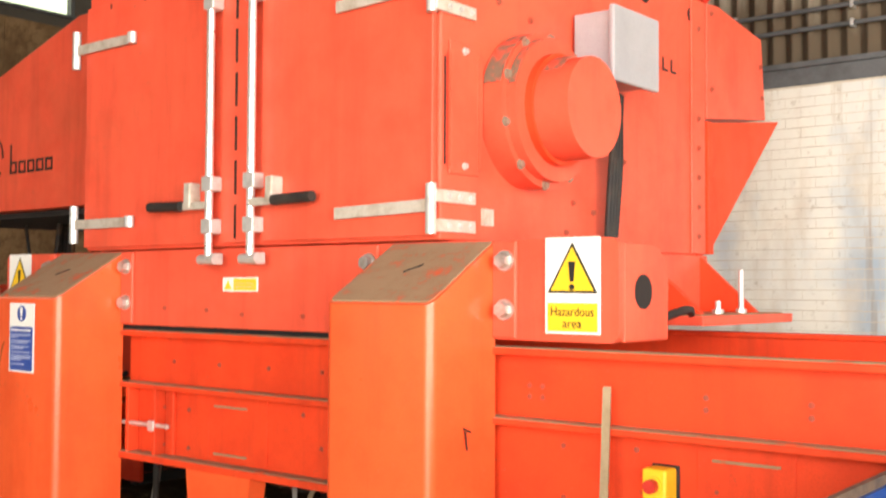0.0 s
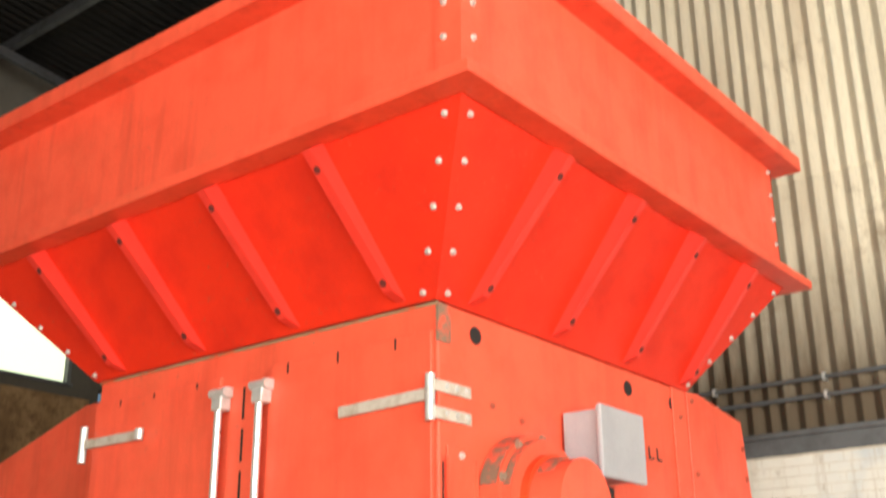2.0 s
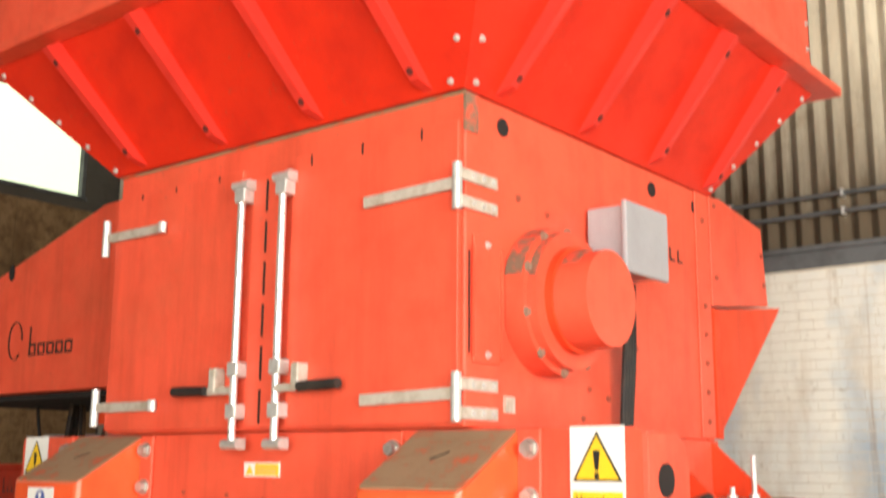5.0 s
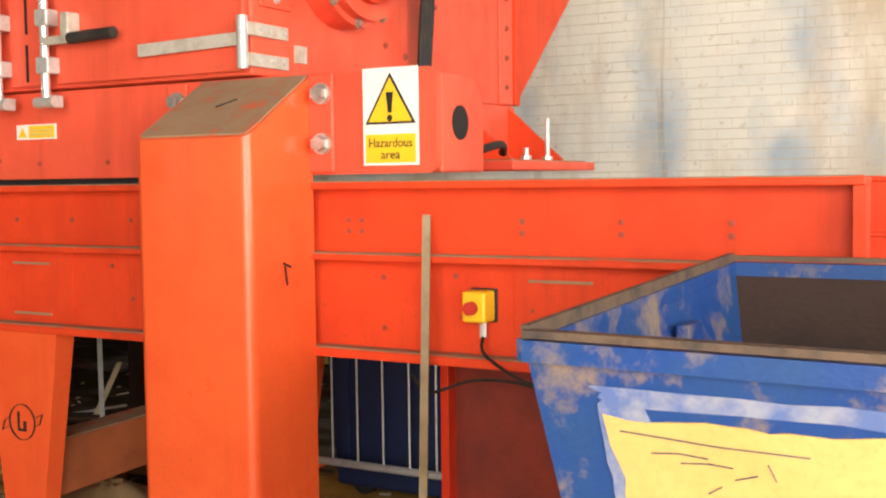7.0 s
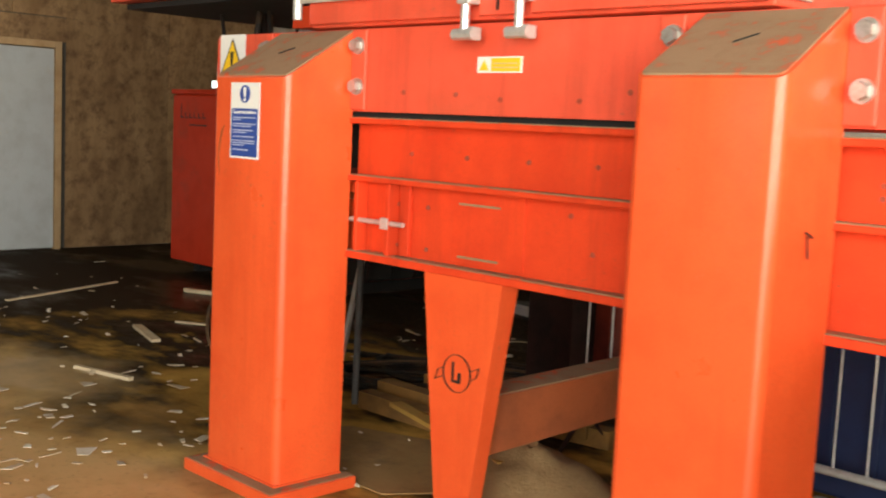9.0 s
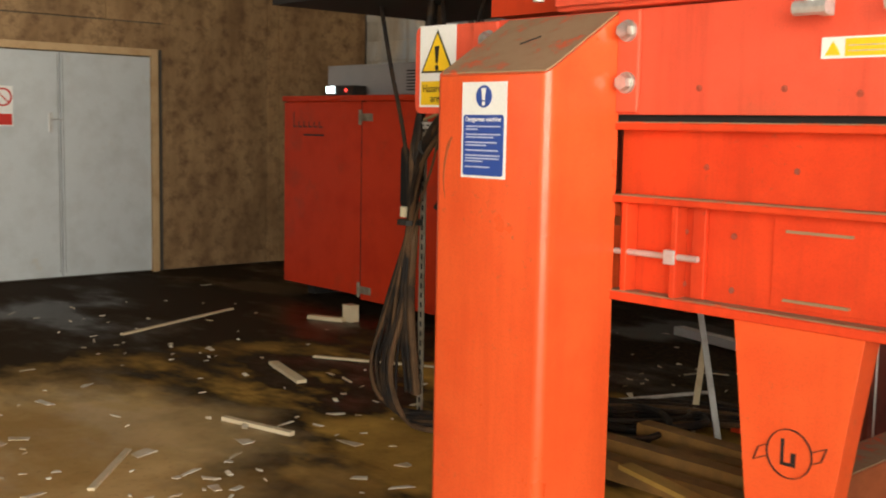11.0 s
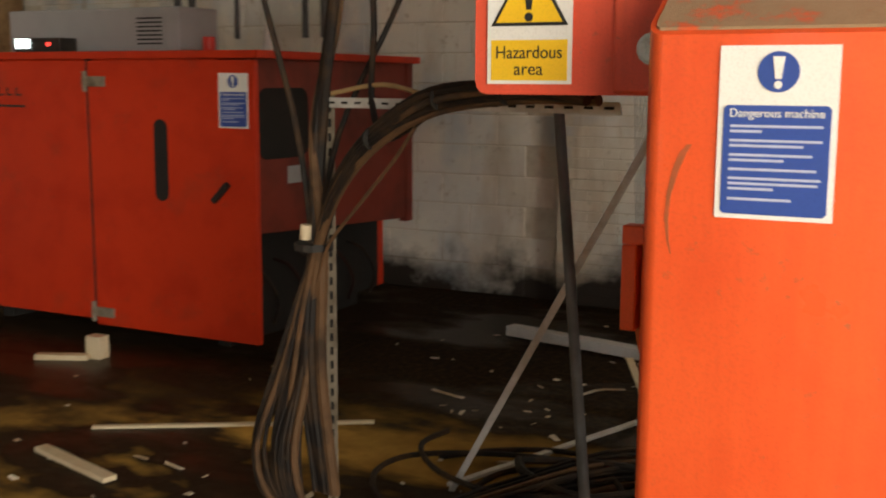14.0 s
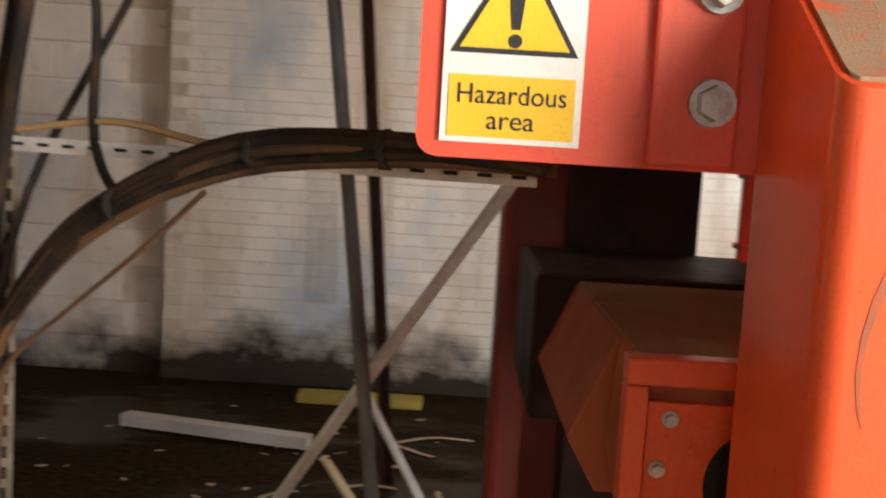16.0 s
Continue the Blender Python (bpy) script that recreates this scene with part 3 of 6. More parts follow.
def plywood():
    root = thing("wall_west_boards", (WEST, 0, 0), "stained plywood sheets lining the end wall", "boards", kind="structure")
    whole = finish(box(0, 0.018, 0, 1.215, 0, 2.438, 0.002, seg=1), "board", PLY)
    over = finish(box(0, 0.018, 0, 1.0, 0, 0.25), "board", PLY)
    for k in range(2):
        for y in (-3.5, -2.28, -1.06, 0.16, 1.38, 5.60, 6.82):
            piece("board", whole, root, (WEST + 0.001 * (int(y * 7) % 3), y, 0.01 + 2.44 * k))
    piece("board", over, root, (WEST, 3.60, 2.2))
    piece("board", over, root, (WEST, 4.60, 2.2))
    for y in (2.6, 3.8):
        piece("board", whole, root, (WEST, y, 2.46))
    part("board", box(WEST, WEST + 0.018, 2.6, 3.55, 0.01, 2.44), PLY, root)
    part("board", box(WEST, WEST + 0.018, 5.02, 5.6, 2.46, 4.89), PLY, root)
    part("board", box(WEST + 0.03, WEST + 0.05, 6.95, 8.1, 0.01, 2.9), PLY, root, "plywood sheet overlapping the other boards")
    return root


plywood()


def double_door():
    root = thing("door_1", (WEST, 4.55, 0), "white painted double door in a raw timber frame, closed", "door", kind="structure")
    for a, b in ((3.61, 4.545), (4.555, 5.46)):
        leaf = part("door_leaf", box(WEST - 0.005, WEST + 0.035, a, b, 0.02, 2.12, 0.004), DOORW, root)
        part("panel_joint", box(WEST + 0.035, WEST + 0.037, a + 0.02 if a > 4 else b - 0.02, a + 0.024 if a > 4 else b - 0.016, 0.05, 2.1), IRON, leaf)
    for y in (3.54, 5.465):
        part("frame_post", box(WEST - 0.005, WEST + 0.06, y, y + 0.07, 0, 2.2, 0.004), TIMBER, root)
    part("frame_head", box(WEST - 0.005, WEST + 0.055, 3.61, 5.465, 2.13, 2.2, 0.004), TIMBER, root)
    h = part("handle", box(WEST + 0.036, WEST + 0.05, 4.43, 4.47, 1.38, 1.56, 0.004), STEEL, root)
    part("lever", rod((WEST + 0.07, 4.45, 1.5), (WEST + 0.07, 4.56, 1.5), 0.009), STEEL, h)
    s = thing("prohibition_sign", (WEST + 0.04, 4.02, 1.6), "white sign with a red ring and panel on the door", "sign")
    part("plate", box(WEST + 0.036, WEST + 0.039, 3.93, 4.11, 1.43, 1.79), WHITE, s)
    bm = bmesh.new()
    for k in range(24):
        a, b = k * math.tau / 24, (k + 1) * math.tau / 24
        bar((WEST + 0.041, 4.02 + 0.075 * math.cos(a), 1.69 + 0.075 * math.sin(a)), (WEST + 0.041, 4.02 + 0.075 * math.cos(b), 1.69 + 0.075 * math.sin(b)), 0.003, 0.016, bm=bm, spin=0)
    part("ring", bm, REDPLASTIC, s)
    part("slash", bar((WEST + 0.041, 3.97, 1.74), (WEST + 0.041, 4.07, 1.64), 0.003, 0.012), REDPLASTIC, s)
    part("print_bar", box(WEST + 0.040, WEST + 0.042, 3.94, 4.10, 1.44, 1.54), REDPLASTIC, s)


double_door()


# ---- signs ----
def hazard_sign(x, z, y=3.094):
    """White board, yellow warning triangle above a yellow panel with words; 0.2 by 0.3 m, facing -y; x, z: its middle."""
    s = thing("hazard_sign", (x, y, z), "white safety sign with a yellow warning triangle and worded panel", "sign", "hazard signs")
    part("plate", box(x - 0.1, x + 0.1, y - 0.002, y, z - 0.15, z + 0.15), WHITE, s)
    tri = lambda r, c: [(x + r * math.cos(a), c + r * math.sin(a)) for a in (radians(90), radians(210), radians(330))]
    c = z + 0.029
    part("triangle_border", prism(tri(0.105, c), "y", y - 0.004, y - 0.002), BLACK, s)
    part("triangle", prism(tri(0.090, c), "y", y - 0.0055, y - 0.0041), YELLOW, s)
    part("mark", prism([(x - 0.013, c + 0.045), (x + 0.013, c + 0.045), (x + 0.006, c - 0.018), (x - 0.006, c - 0.018)], "y", y - 0.007, y - 0.0056), BLACK, s)
    part("dot", prism([(x + 0.010 * math.cos(k * math.tau / 14), c - 0.034 + 0.010 * math.sin(k * math.tau / 14)) for k in range(14)], "y", y - 0.007, y - 0.0056), BLACK, s)
    part("panel", box(x - 0.09, x + 0.09, y - 0.004, y - 0.0021, z - 0.142, z - 0.054), YELLOW, s)
    lettering("words", "Hazardous", 0.04, (x, y - 0.005, z - 0.082), "S", BLACK, s, width=0.155)
    lettering("words", "area", 0.04, (x, y - 0.005, z - 0.118), "S", BLACK, s, width=0.068)
    return s


hazard_sign(-1.848, 1.718)
hazard_sign(-5.056, 1.716)


def machine_sign(x, z, y):
    """White and blue notice: a blue disc with a white mark above a blue panel of print."""
    s = thing("machine_notice", (x, y, z), "white and blue notice about dangerous machinery with lines of print", "sign", "machine notices")
    part("plate", box(x - 0.1, x + 0.1, y - 0.002, y, z - 0.15, z + 0.15), WHITE, s)
    part("disc", prism([(x + 0.035 * math.cos(k * math.tau / 24), z + 0.105 + 0.035 * math.sin(k * math.tau / 24)) for k in range(24)], "y", y - 0.004, y - 0.0021), BLUE_SIGN, s)
    part("mark", prism([(x - 0.010, z + 0.131), (x + 0.010, z + 0.131), (x + 0.005, z + 0.093), (x - 0.005, z + 0.093)], "y", y - 0.0055, y - 0.0041), WHITE, s)
    part("dot", prism([(x + 0.007 * math.cos(k * math.tau / 10), z + 0.083 + 0.007 * math.sin(k * math.tau / 10)) for k in range(10)], "y", y - 0.0055, y - 0.0041), WHITE, s)
    pts = [(x + sx * (0.084 if k else 0.09), z + v) for sx, v, k in ((-1, 0.048, 1), (1, 0.048, 1), (1, 0.042, 0), (1, -0.136, 0), (1, -0.142, 1), (-1, -0.142, 1), (-1, -0.136, 0), (-1, 0.042, 0))]
    part("panel", prism(pts, "y", y - 0.004, y - 0.0021), BLUE_SIGN, s)
    lettering("words", "Dangerous machine", 0.021, (x, y - 0.005, z + 0.034), "S", WHITE, s, width=0.158)
    v = z + 0.012
    for w, gap in ((1, 0.009), (0.35, 0.016), (1, 0.009), (0.8, 0.016), (0.9, 0.009), (0.6, 0.016), (0.95, 0.016), (1, 0.009), (0.97, 0.009), (0.5, 0.018), (0.7, 0.0)):
        part("print_bar", box(x - 0.078, x - 0.078 + 0.156 * w, y - 0.0052, y - 0.0041, v - 0.0022, v + 0.0022), PALE, s)
        v -= gap
    return s


machine_sign(-4.463, 1.485, 2.768)


# ---- the baling press: frame, pillars, chamber ----
def upper_frame():
    root = thing("press_undercarriage", (-3.4, 3.11, 1.54), "heavy red steel plate frame with rounded ends, under the press tower", "machine base")
    r = 0.03
    pts = []
    for cx, cz, a0 in ((-1.69 - r, 1.865 - r, 0), (-5.19 + r, 1.865 - r, 90), (-5.19 + r, 1.543 + r, 180), (-1.69 - r, 1.543 + r, 270)):
        for k in range(4):
            a = radians(a0 + 30 * k)
            pts.append((cx + r * math.cos(a), cz + r * math.sin(a)))
    part("front_plate", prism(pts, "y", 3.10, 3.13), RED, root)
    part("body", box(-4.44, -2.34, 3.13, 5.06, 1.56, 1.87, 0.006), RED, root)
    part("end_box", box(-2.34, -1.80, 3.13, 3.40, 1.56, 1.86, 0.006), RED, root)
    # lug with a round eye
    a = [(3.14, 1.545), (3.42, 1.545), (3.42, 1.74)] + [(3.31 + 0.11 * math.cos(radians(t)), 1.74 + 0.11 * math.sin(radians(t))) for t in range(15, 91, 15)] + [(3.14, 1.85)]
    lug = part("lug", prism(a, "x", -1.80, -1.692, 0.006), RED, root)
    part("eye", prism([(3.255 + 0.055 * math.cos(k * math.tau / 20), 1.70 + 0.055 * math.sin(k * math.tau / 20)) for k in range(20)], "x", -1.696, -1.690), HOLE, lug, "dark round hole")
    for x0, x1 in ((-2.15, -2.055), (-4.20, -4.115), (-2.745, -2.655), (-4.86, -4.735)):
        part("bolt_plate", box(x0, x1, 3.082, 3.0995, 1.548, 1.862, 0.006), RED, root)
    for x in (-2.097, -2.695, -4.157, -4.774):
        for z in (1.640, 1.798):
            piece("bolt", BOLT_BIG, root, (x, 3.082, z), FACE_S)
    for x, z in ((-3.62, 1.615), (-3.40, 1.60), (-3.05, 1.60), (-2.85, 1.63), (-3.9, 1.62)):
        piece("bolt", STUD, root, (x, 3.10, z), FACE_S)
    lab = thing("warning_label", (-3.39, 3.096, 1.72), "small yellow and white adhesive warning label", "label")
    part("plate", box(-3.514, -3.304, 3.094, 3.0985, 1.692, 1.748), WHITE, lab)
    part("panel", box(-3.446, -3.310, 3.0925, 3.0939, 1.697, 1.743), YELLOW, lab)
    part("triangle", prism([(-3.503, 1.70), (-3.457, 1.70), (-3.480, 1.738)], "y", 3.0925, 3.0939), YELLOW, lab)
    for k in range(2):
        part("print_bar", box(-3.436, -3.32, 3.0912, 3.0924, 1.709 + 0.014 * k, 1.712 + 0.014 * k), DUSTSTEEL, lab)
    return root


upper_frame()


RUSTY_MARK = surface("scuff_mark", (0.30, 0.075, 0.022), (0.52, 0.085, 0.025), 0.6, scale=30)


def pillar(x0, x1, label):
    """A boxed leg guard with rounded front edges and a sloping, dusty top."""
    root = thing("support_pillar", ((x0 + x1) / 2, 2.9, 0), label, "pillar", "support pillars")
    r = 0.034
    yf, yb = 2.77, 3.098
    prof = [(x0, yb), (x0, yf + r)] + [(x0 + r - r * math.cos(radians(a)), yf + r - r * math.sin(radians(a))) for a in (25, 50, 75)] + [(x0 + r, yf), (x1 - r, yf)] + [(x1 - r + r * math.sin(radians(a)), yf + r - r * math.cos(radians(a))) for a in (25, 50, 75)] + [(x1, yf + r), (x1, yb)]
    bm = bmesh.new()
    top = lambda y: 1.655 + (y - yf) * 0.62
    low = [bm.verts.new((x, y, 0.04)) for x, y in prof]
    up = [bm.verts.new((x, y, top(y))) for x, y in prof]
    n = len(prof)
    bm.faces.new(low)
    for i in range(n):
        bm.faces.new((low[i], low[(i + 1) % n], up[(i + 1) % n], up[i]))
    bm.faces.new(up)
    part("casing", bm, ORANGE, root, smooth=True)
    bm = bmesh.new()
    inset = [(x0 + 0.012 + (x - x0) * (x1 - x0 - 0.024) / (x1 - x0), min(max(y, yf + 0.012), yb - 0.004)) for x, y in prof]
    a = [bm.verts.new((x, y, top(y) + 0.0005)) for x, y in inset]
    b = [bm.verts.new((x, y, top(y) + 0.006)) for x, y in inset]
    bm.faces.new(a), bm.faces.new(b)
    for i in range(n):
        bm.faces.new((a[i], a[(i + 1) % n], b[(i + 1) % n], b[i]))
    part("cap_dust", bm, DUSTY, root, "layer of brown dust")
    xm = (x0 + x1) / 2
    part("slot", bar((xm - 0.025, 2.93, top(2.93) + 0.007), (xm + 0.03, 2.97, top(2.97) + 0.007), 0.014, 0.004), HOLE, root)
    part("base_plate", box(x0 - 0.06, x1 + 0.06, 2.705, 3.14, 0.0, 0.05, 0.005), ORANGE, root)
    part("base_dust", box(x0 - 0.05, x1 + 0.05, 2.715, 3.13, 0.0505, 0.054), DUSTY, root, "ledge of brown dust")
    part("weld", box(x0 - 0.006, x1 + 0.006, yf - 0.006, yb + 0.004, 0.0545, 0.064, 0.003), ORANGE, root)
    return root


p1 = pillar(-4.70, -4.198, "orange-red boxed steel pillar with a dusty sloping top and notice")
scuff = [(-4.612, 1.462, 0.004), (-4.624, 1.446, 0.007), (-4.636, 1.415, 0.006), (-4.647, 1.370, 0.004), (-4.650, 1.325, 0.0035), (-4.646, 1.285, 0.002), (-4.640, 1.262, 0.001)]
part("scuff", prism([(x - w, z) for x, z, w in scuff] + [(x + w, z) for x, z, w in reversed(scuff)], "y", 2.7690, 2.7705), RUSTY_MARK, p1, "soft brown scuff mark")
p2 = pillar(-2.602, -2.147, "orange-red boxed steel pillar with a dusty top and black scratches")
for a, b in (((-2.1385, 2.93, 1.26), (-2.1385, 2.94, 1.20)), ((-2.1385, 2.92, 1.27), (-2.1385, 2.96, 1.255))):
    part("scratch", bar(a, b, 0.003, 0.006), BLACK, p2)


def chamber():
    """The long baling channel: webs between three flanges, open at the top beyond the tower."""
    root = thing("baling_chamber", (-2.3, 3.15, 0.93), "long red steel baling channel with three horizontal flanges", "machine channel")
    L, R = -4.22, -0.47
    for y0, y1 in ((3.155, 3.185), (4.97, 5.0)):
        part("upper_web", box(L, R, y0, y1, 1.285, 1.495), RED_DARK, root)
        part("lower_web", box(L, R + 0.9, y0, y1, 0.985, 1.27), RED_DARK, root)
    for n, z0, z1, e in (("top_flange", 1.495, 1.517, 0), ("middle_flange", 1.269, 1.289, 0.9), ("bottom_flange", 0.957, 0.985, 0.9)):
        part(n, box(L, R + e, 3.085, 3.20, z0, z1, 0.004), RED_DARK, root)
        part(n, box(L, R + e, 4.95, 5.06, z0, z1, 0.004), RED_DARK, root)
        part("flange_dust", box(L + 0.01, R + e - 0.01, 3.092, 3.154, z1 + 0.0005, z1 + 0.004), DUSTY, root, "thin line of dust")
    # black strip in place of the shade in the gap above the flange
    part("packing", box(-4.40, -2.35, 3.135, 3.16, 1.518, 1.5595), HOLE, root, "black strip for the shaded gap under the frame plate")
    part("bed_plate", box(L, R + 0.9, 3.20, 4.95, 0.962, 0.982), RED_DARK, root)
    for x in (-3.98, -4.17):
        part("stiffener", box(x, x + 0.022, 3.098, 3.154, 0.986, 1.268, 0.003), RED_DARK, root)
    part("cover_plate", box(-3.93, -3.88, 3.135, 3.1545, 0.99, 1.27, 0.004), RED_DARK, root)
    part("hatch", box(-3.66, -3.30, 3.148, 3.1545, 1.0, 1.265, 0.002), RED_DARK, root)
    part("hatch", box(-1.46, -1.17, 3.148, 3.1545, 1.0, 1.265, 0.002), RED_DARK, root)
    for x in (-3.617, -1.41):
        for z in (1.215, 1.02):
            part("slot", box(x, x + 0.20, 3.140, 3.1475, z, z + 0.008), DUSTY, root, "narrow dusty slot")
    d = part("draw_bolt", rod((-4.20, 3.11, 1.112), (-3.885, 3.11, 1.114), 0.010), STEEL, root, "galvanised draw bolt")
    part("guide", box(-4.0, -3.96, 3.09, 3.13, 1.09, 1.135, 0.003), STEEL, d)
    for x in (-3.96, -3.9, -3.79):
        for z in (1.03, 1.19):
            piece("bolt", STUD, root, (x, 3.15, z), FACE_S)
    for x in (-3.9, -3.6, -3.3, -3.0, -2.75, -2.05, -2.0, -1.435, -1.127, -0.816, -0.50):
        for z in (1.388,) if x < -2.5 else (1.395, 1.36):
            piece("bolt", STUD, root, (x, 3.155, z), FACE_S)
    for x, z in ((-1.92, 1.214), (-1.92, 1.052), (-1.66, 1.225), (-1.40, 1.13), (-3.0, 1.1), (-3.1, 1.22)):
        piece("bolt", STUD, root, (x, 3.155, z), FACE_S)
    part("end_panel", box(R - 0.03, R, 3.10, 3.155, 1.290, 1.494), RED_DARK, root)
    return root


chamber()


def tapered_leg(x0, x1, b0, b1, y, label):
    root = thing("tapered_leg", ((x0 + x1) / 2, y + 0.1, 0), label, "machine leg", "chamber legs")
    part("front_plate", prism([(x0, 0.956), (x1, 0.956), (b1, 0.02), (b0, 0.02)], "y", y, y + 0.012, 0.002), ORANGE, root)
    for a, b, d in ((x0 + 0.001, b0 + 0.001, 0.012), (x1 - 0.001, b1 - 0.001, -0.012)):
        part("side_plate", slab(((a, y + 0.0121, 0.955), (b, y + 0.0121, 0.021), (b, y + 0.07, 0.021), (a, y + 0.09, 0.955)), Vector((d, 0, 0))), ORANGE, root)
    part("foot", box(b0 - 0.04, b1 + 0.04, y - 0.03, y + 0.2, 0, 0.02, 0.003), ORANGE, root)
    return root


leg = tapered_leg(-3.745, -3.345, -3.63, -3.475, 3.10, "tapered orange-red steel leg with a small black emblem")
bm = bmesh.new()
for k in range(20):
    a, b = k * math.tau / 20, (k + 1) * math.tau / 20
    bar((-3.545 + 0.070 * math.cos(a), 3.0985, 0.602 + 0.070 * math.sin(a)), (-3.545 + 0.070 * math.cos(b), 3.0985, 0.602 + 0.070 * math.sin(b)), 0.010, 0.002, bm=bm)
part("emblem_ring", bm, BLACK, leg, "black stencilled ring")
part("emblem_bar", box(-3.572, -3.562, 3.097, 3.0995, 0.575, 0.642), BLACK, leg)
part("emblem_bar", box(-3.572, -3.525, 3.097, 3.0995, 0.566, 0.576), BLACK, leg)
part("emblem_bar", box(-3.540, -3.525, 3.097, 3.0995, 0.577, 0.606), BLACK, leg)
for sx in (-1, 1):
    for a, b in (((0.070, 0.02), (0.112, 0.040)), ((0.112, 0.040), (0.098, 0.0)), ((0.098, 0.0), (0.072, -0.012))):
        part("emblem_bar", bar((-3.545 + sx * a[0], 3.098, 0.602 + a[1] * sx), (-3.545 + sx * b[0], 3.098, 0.602 + b[1] * sx), 0.008, 0.002), BLACK, leg)
part("cross_tie", prism([(3.20, 0.29), (4.55, 0.33), (4.72, 0.43), (4.55, 0.53), (3.20, 0.51)], "x", -3.62, -3.47, 0.005), RUSTRED, leg, "rust-brown cross tie between the legs")
part("tie_dust", slab([(-3.615, 3.22, 0.5115), (-3.475, 3.22, 0.5115), (-3.475, 4.54, 0.5305), (-3.615, 4.54, 0.5305)], Vector((0, 0, 0.005))), DUSTY, leg, "dust along the tie")
tapered_leg(-3.745, -3.345, -3.63, -3.475, 4.85, "tapered orange-red steel leg on the far side")


def box_leg(x0, x1, y0, y1, z1, label):
    root = thing("box_leg", ((x0 + x1) / 2, (y0 + y1) / 2, 0), label, "machine leg", "box legs")
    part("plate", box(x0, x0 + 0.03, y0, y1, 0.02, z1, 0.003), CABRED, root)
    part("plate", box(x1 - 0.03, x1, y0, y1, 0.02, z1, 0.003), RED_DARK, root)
    # the shade under the channel is in the web's dark red
    part("web", box(x0 + 0.03, x1 - 0.03, y0 + 0.05, y0 + 0.08, 0.02, z1), SHADERED, root, "leg web with shade in its dark red")
    part("foot", box(x0 - 0.05, x1 + 0.05, y0 - 0.05, y1 + 0.05, 0, 0.02), RED_DARK, root)


box_leg(-1.80, -1.30, 3.30, 3.75, 0.956, "deep red fabricated leg under the channel")
box_leg(-1.80, -1.30, 4.5, 4.95, 0.956, "deep red fabricated leg on the far side")


# ---- tower with its doors ----
TX0, TX1, TY0, TY1, TZ0, TZ1 = -4.45, -2.36, 3.07, 5.07, 1.872, 3.095


def tower():
    root = thing("press_tower", (-3.4, 4.06, 1.872), "tall red steel press tower with two hinged doors", "machine body")
    bm = box(TX0, TX1, TY0, TY1, TZ0, TZ1, 0.008)
    part("body", bm, RED, root)
    part("rim_dust", box(TX0 + 0.0, TX1 + 0.004, TY0 - 0.008, TY0 - 0.001, TZ1 - 0.012, TZ1 - 0.002), DUSTY, root, "line of dust under the hopper")
    part("corner_strip", box(TX1 - 0.006, TX1 + 0.006, TY0 - 0.006, TY0 + 0.07, 2.94, 3.09), FILM, root, "dusty corner strip")
    for x0, x1, hx, s in ((-4.435, -3.545, -4.49, 1), (-3.235, -2.375, -2.365, -1)):
        door = part("door", box(x0, x1, 3.045, 3.069, 1.885, 2.98, 0.004), RED, root, "red sheet steel door, shut")
        for z in ((1.99, 2.79) if s > 0 else (1.975, 2.725)):
            hb = part("hinge", bar((hx, 3.028, z - 0.012 * s * (0 if s > 0 else 1)), (hx + s * 0.45, 3.028, z), 0.012, 0.042, spin=0), DUSTSTEEL, root, "dusty galvanised strap hinge")
            part("pin", rod((hx, 3.028, z - 0.085), (hx, 3.028, z + 0.085), 0.019, 12), STEEL, hb)
            if s < 0:
                for dz in (-0.055, 0.045):
                    strap = part("side_strap", box(TX1 + 0.001, TX1 + 0.016, 3.03, 3.25, z + dz - 0.022, z + dz + 0.022, 0.003), DUSTSTEEL, hb)
                    for y in (3.10, 3.16, 3.22):
                        piece("bolt", BOLT_HINGE, strap, (TX1 + 0.016, y, z + dz), FACE_E)
            else:
                part("side_strap", rod((hx + 0.44, 3.018, z - 0.024), (hx + 0.44, 3.018, z + 0.024), 0.02, 8), STEEL, hb)
    part("centre_post", box(-3.475, -3.305, 3.045, 3.069, 1.885, 2.93, 0.003), RED, root)
    for z in (1.90, 2.075, 2.25, 2.425, 2.60, 2.775):
        part("joint", box(-3.387, -3.378, 3.040, 3.0449, z, z + 0.135), HOLE, root, "dark gap between the doors")
    for x, s in ((-3.498, -1), (-3.248, 1)):
        lock = part("lock_rod", rod((x, 3.005, 1.83), (x, 3.005, 2.90), 0.0165, 14), CHROME, root, "bright steel locking rod", True)
        for z in (1.818, 2.895):
            part("hook", rod((x - 0.045, 3.0, z), (x + 0.05, 3.0, z), 0.02, 8), STEEL, lock)
            part("keeper", box(x + 0.015, x + 0.045, 3.0, 3.045, z - 0.02, z + 0.025, 0.004), STEEL, lock)
        for z in (1.95, 2.12, 2.85):
            part("clip", box(x - 0.028, x + 0.034, 2.985, 3.045, z - 0.03, z + 0.03, 0.006), STEEL, lock)
        lever = part("lever", box(min(x, x + s * 0.16), max(x, x + s * 0.16), 2.99, 3.008, 2.02, 2.05, 0.004), DUSTSTEEL, lock)
        part("grip", rod((x + s * 0.15, 2.985, 2.035), (x + s * 0.36, 2.985, 2.04), 0.021, 10), BLACKRUB, lock, "black rubber grip")
        part("catch", box(x + s * 0.12 - 0.02, x + s * 0.12 + 0.02, 2.985, 3.045, 2.03, 2.13, 0.006), DUSTSTEEL, lock)
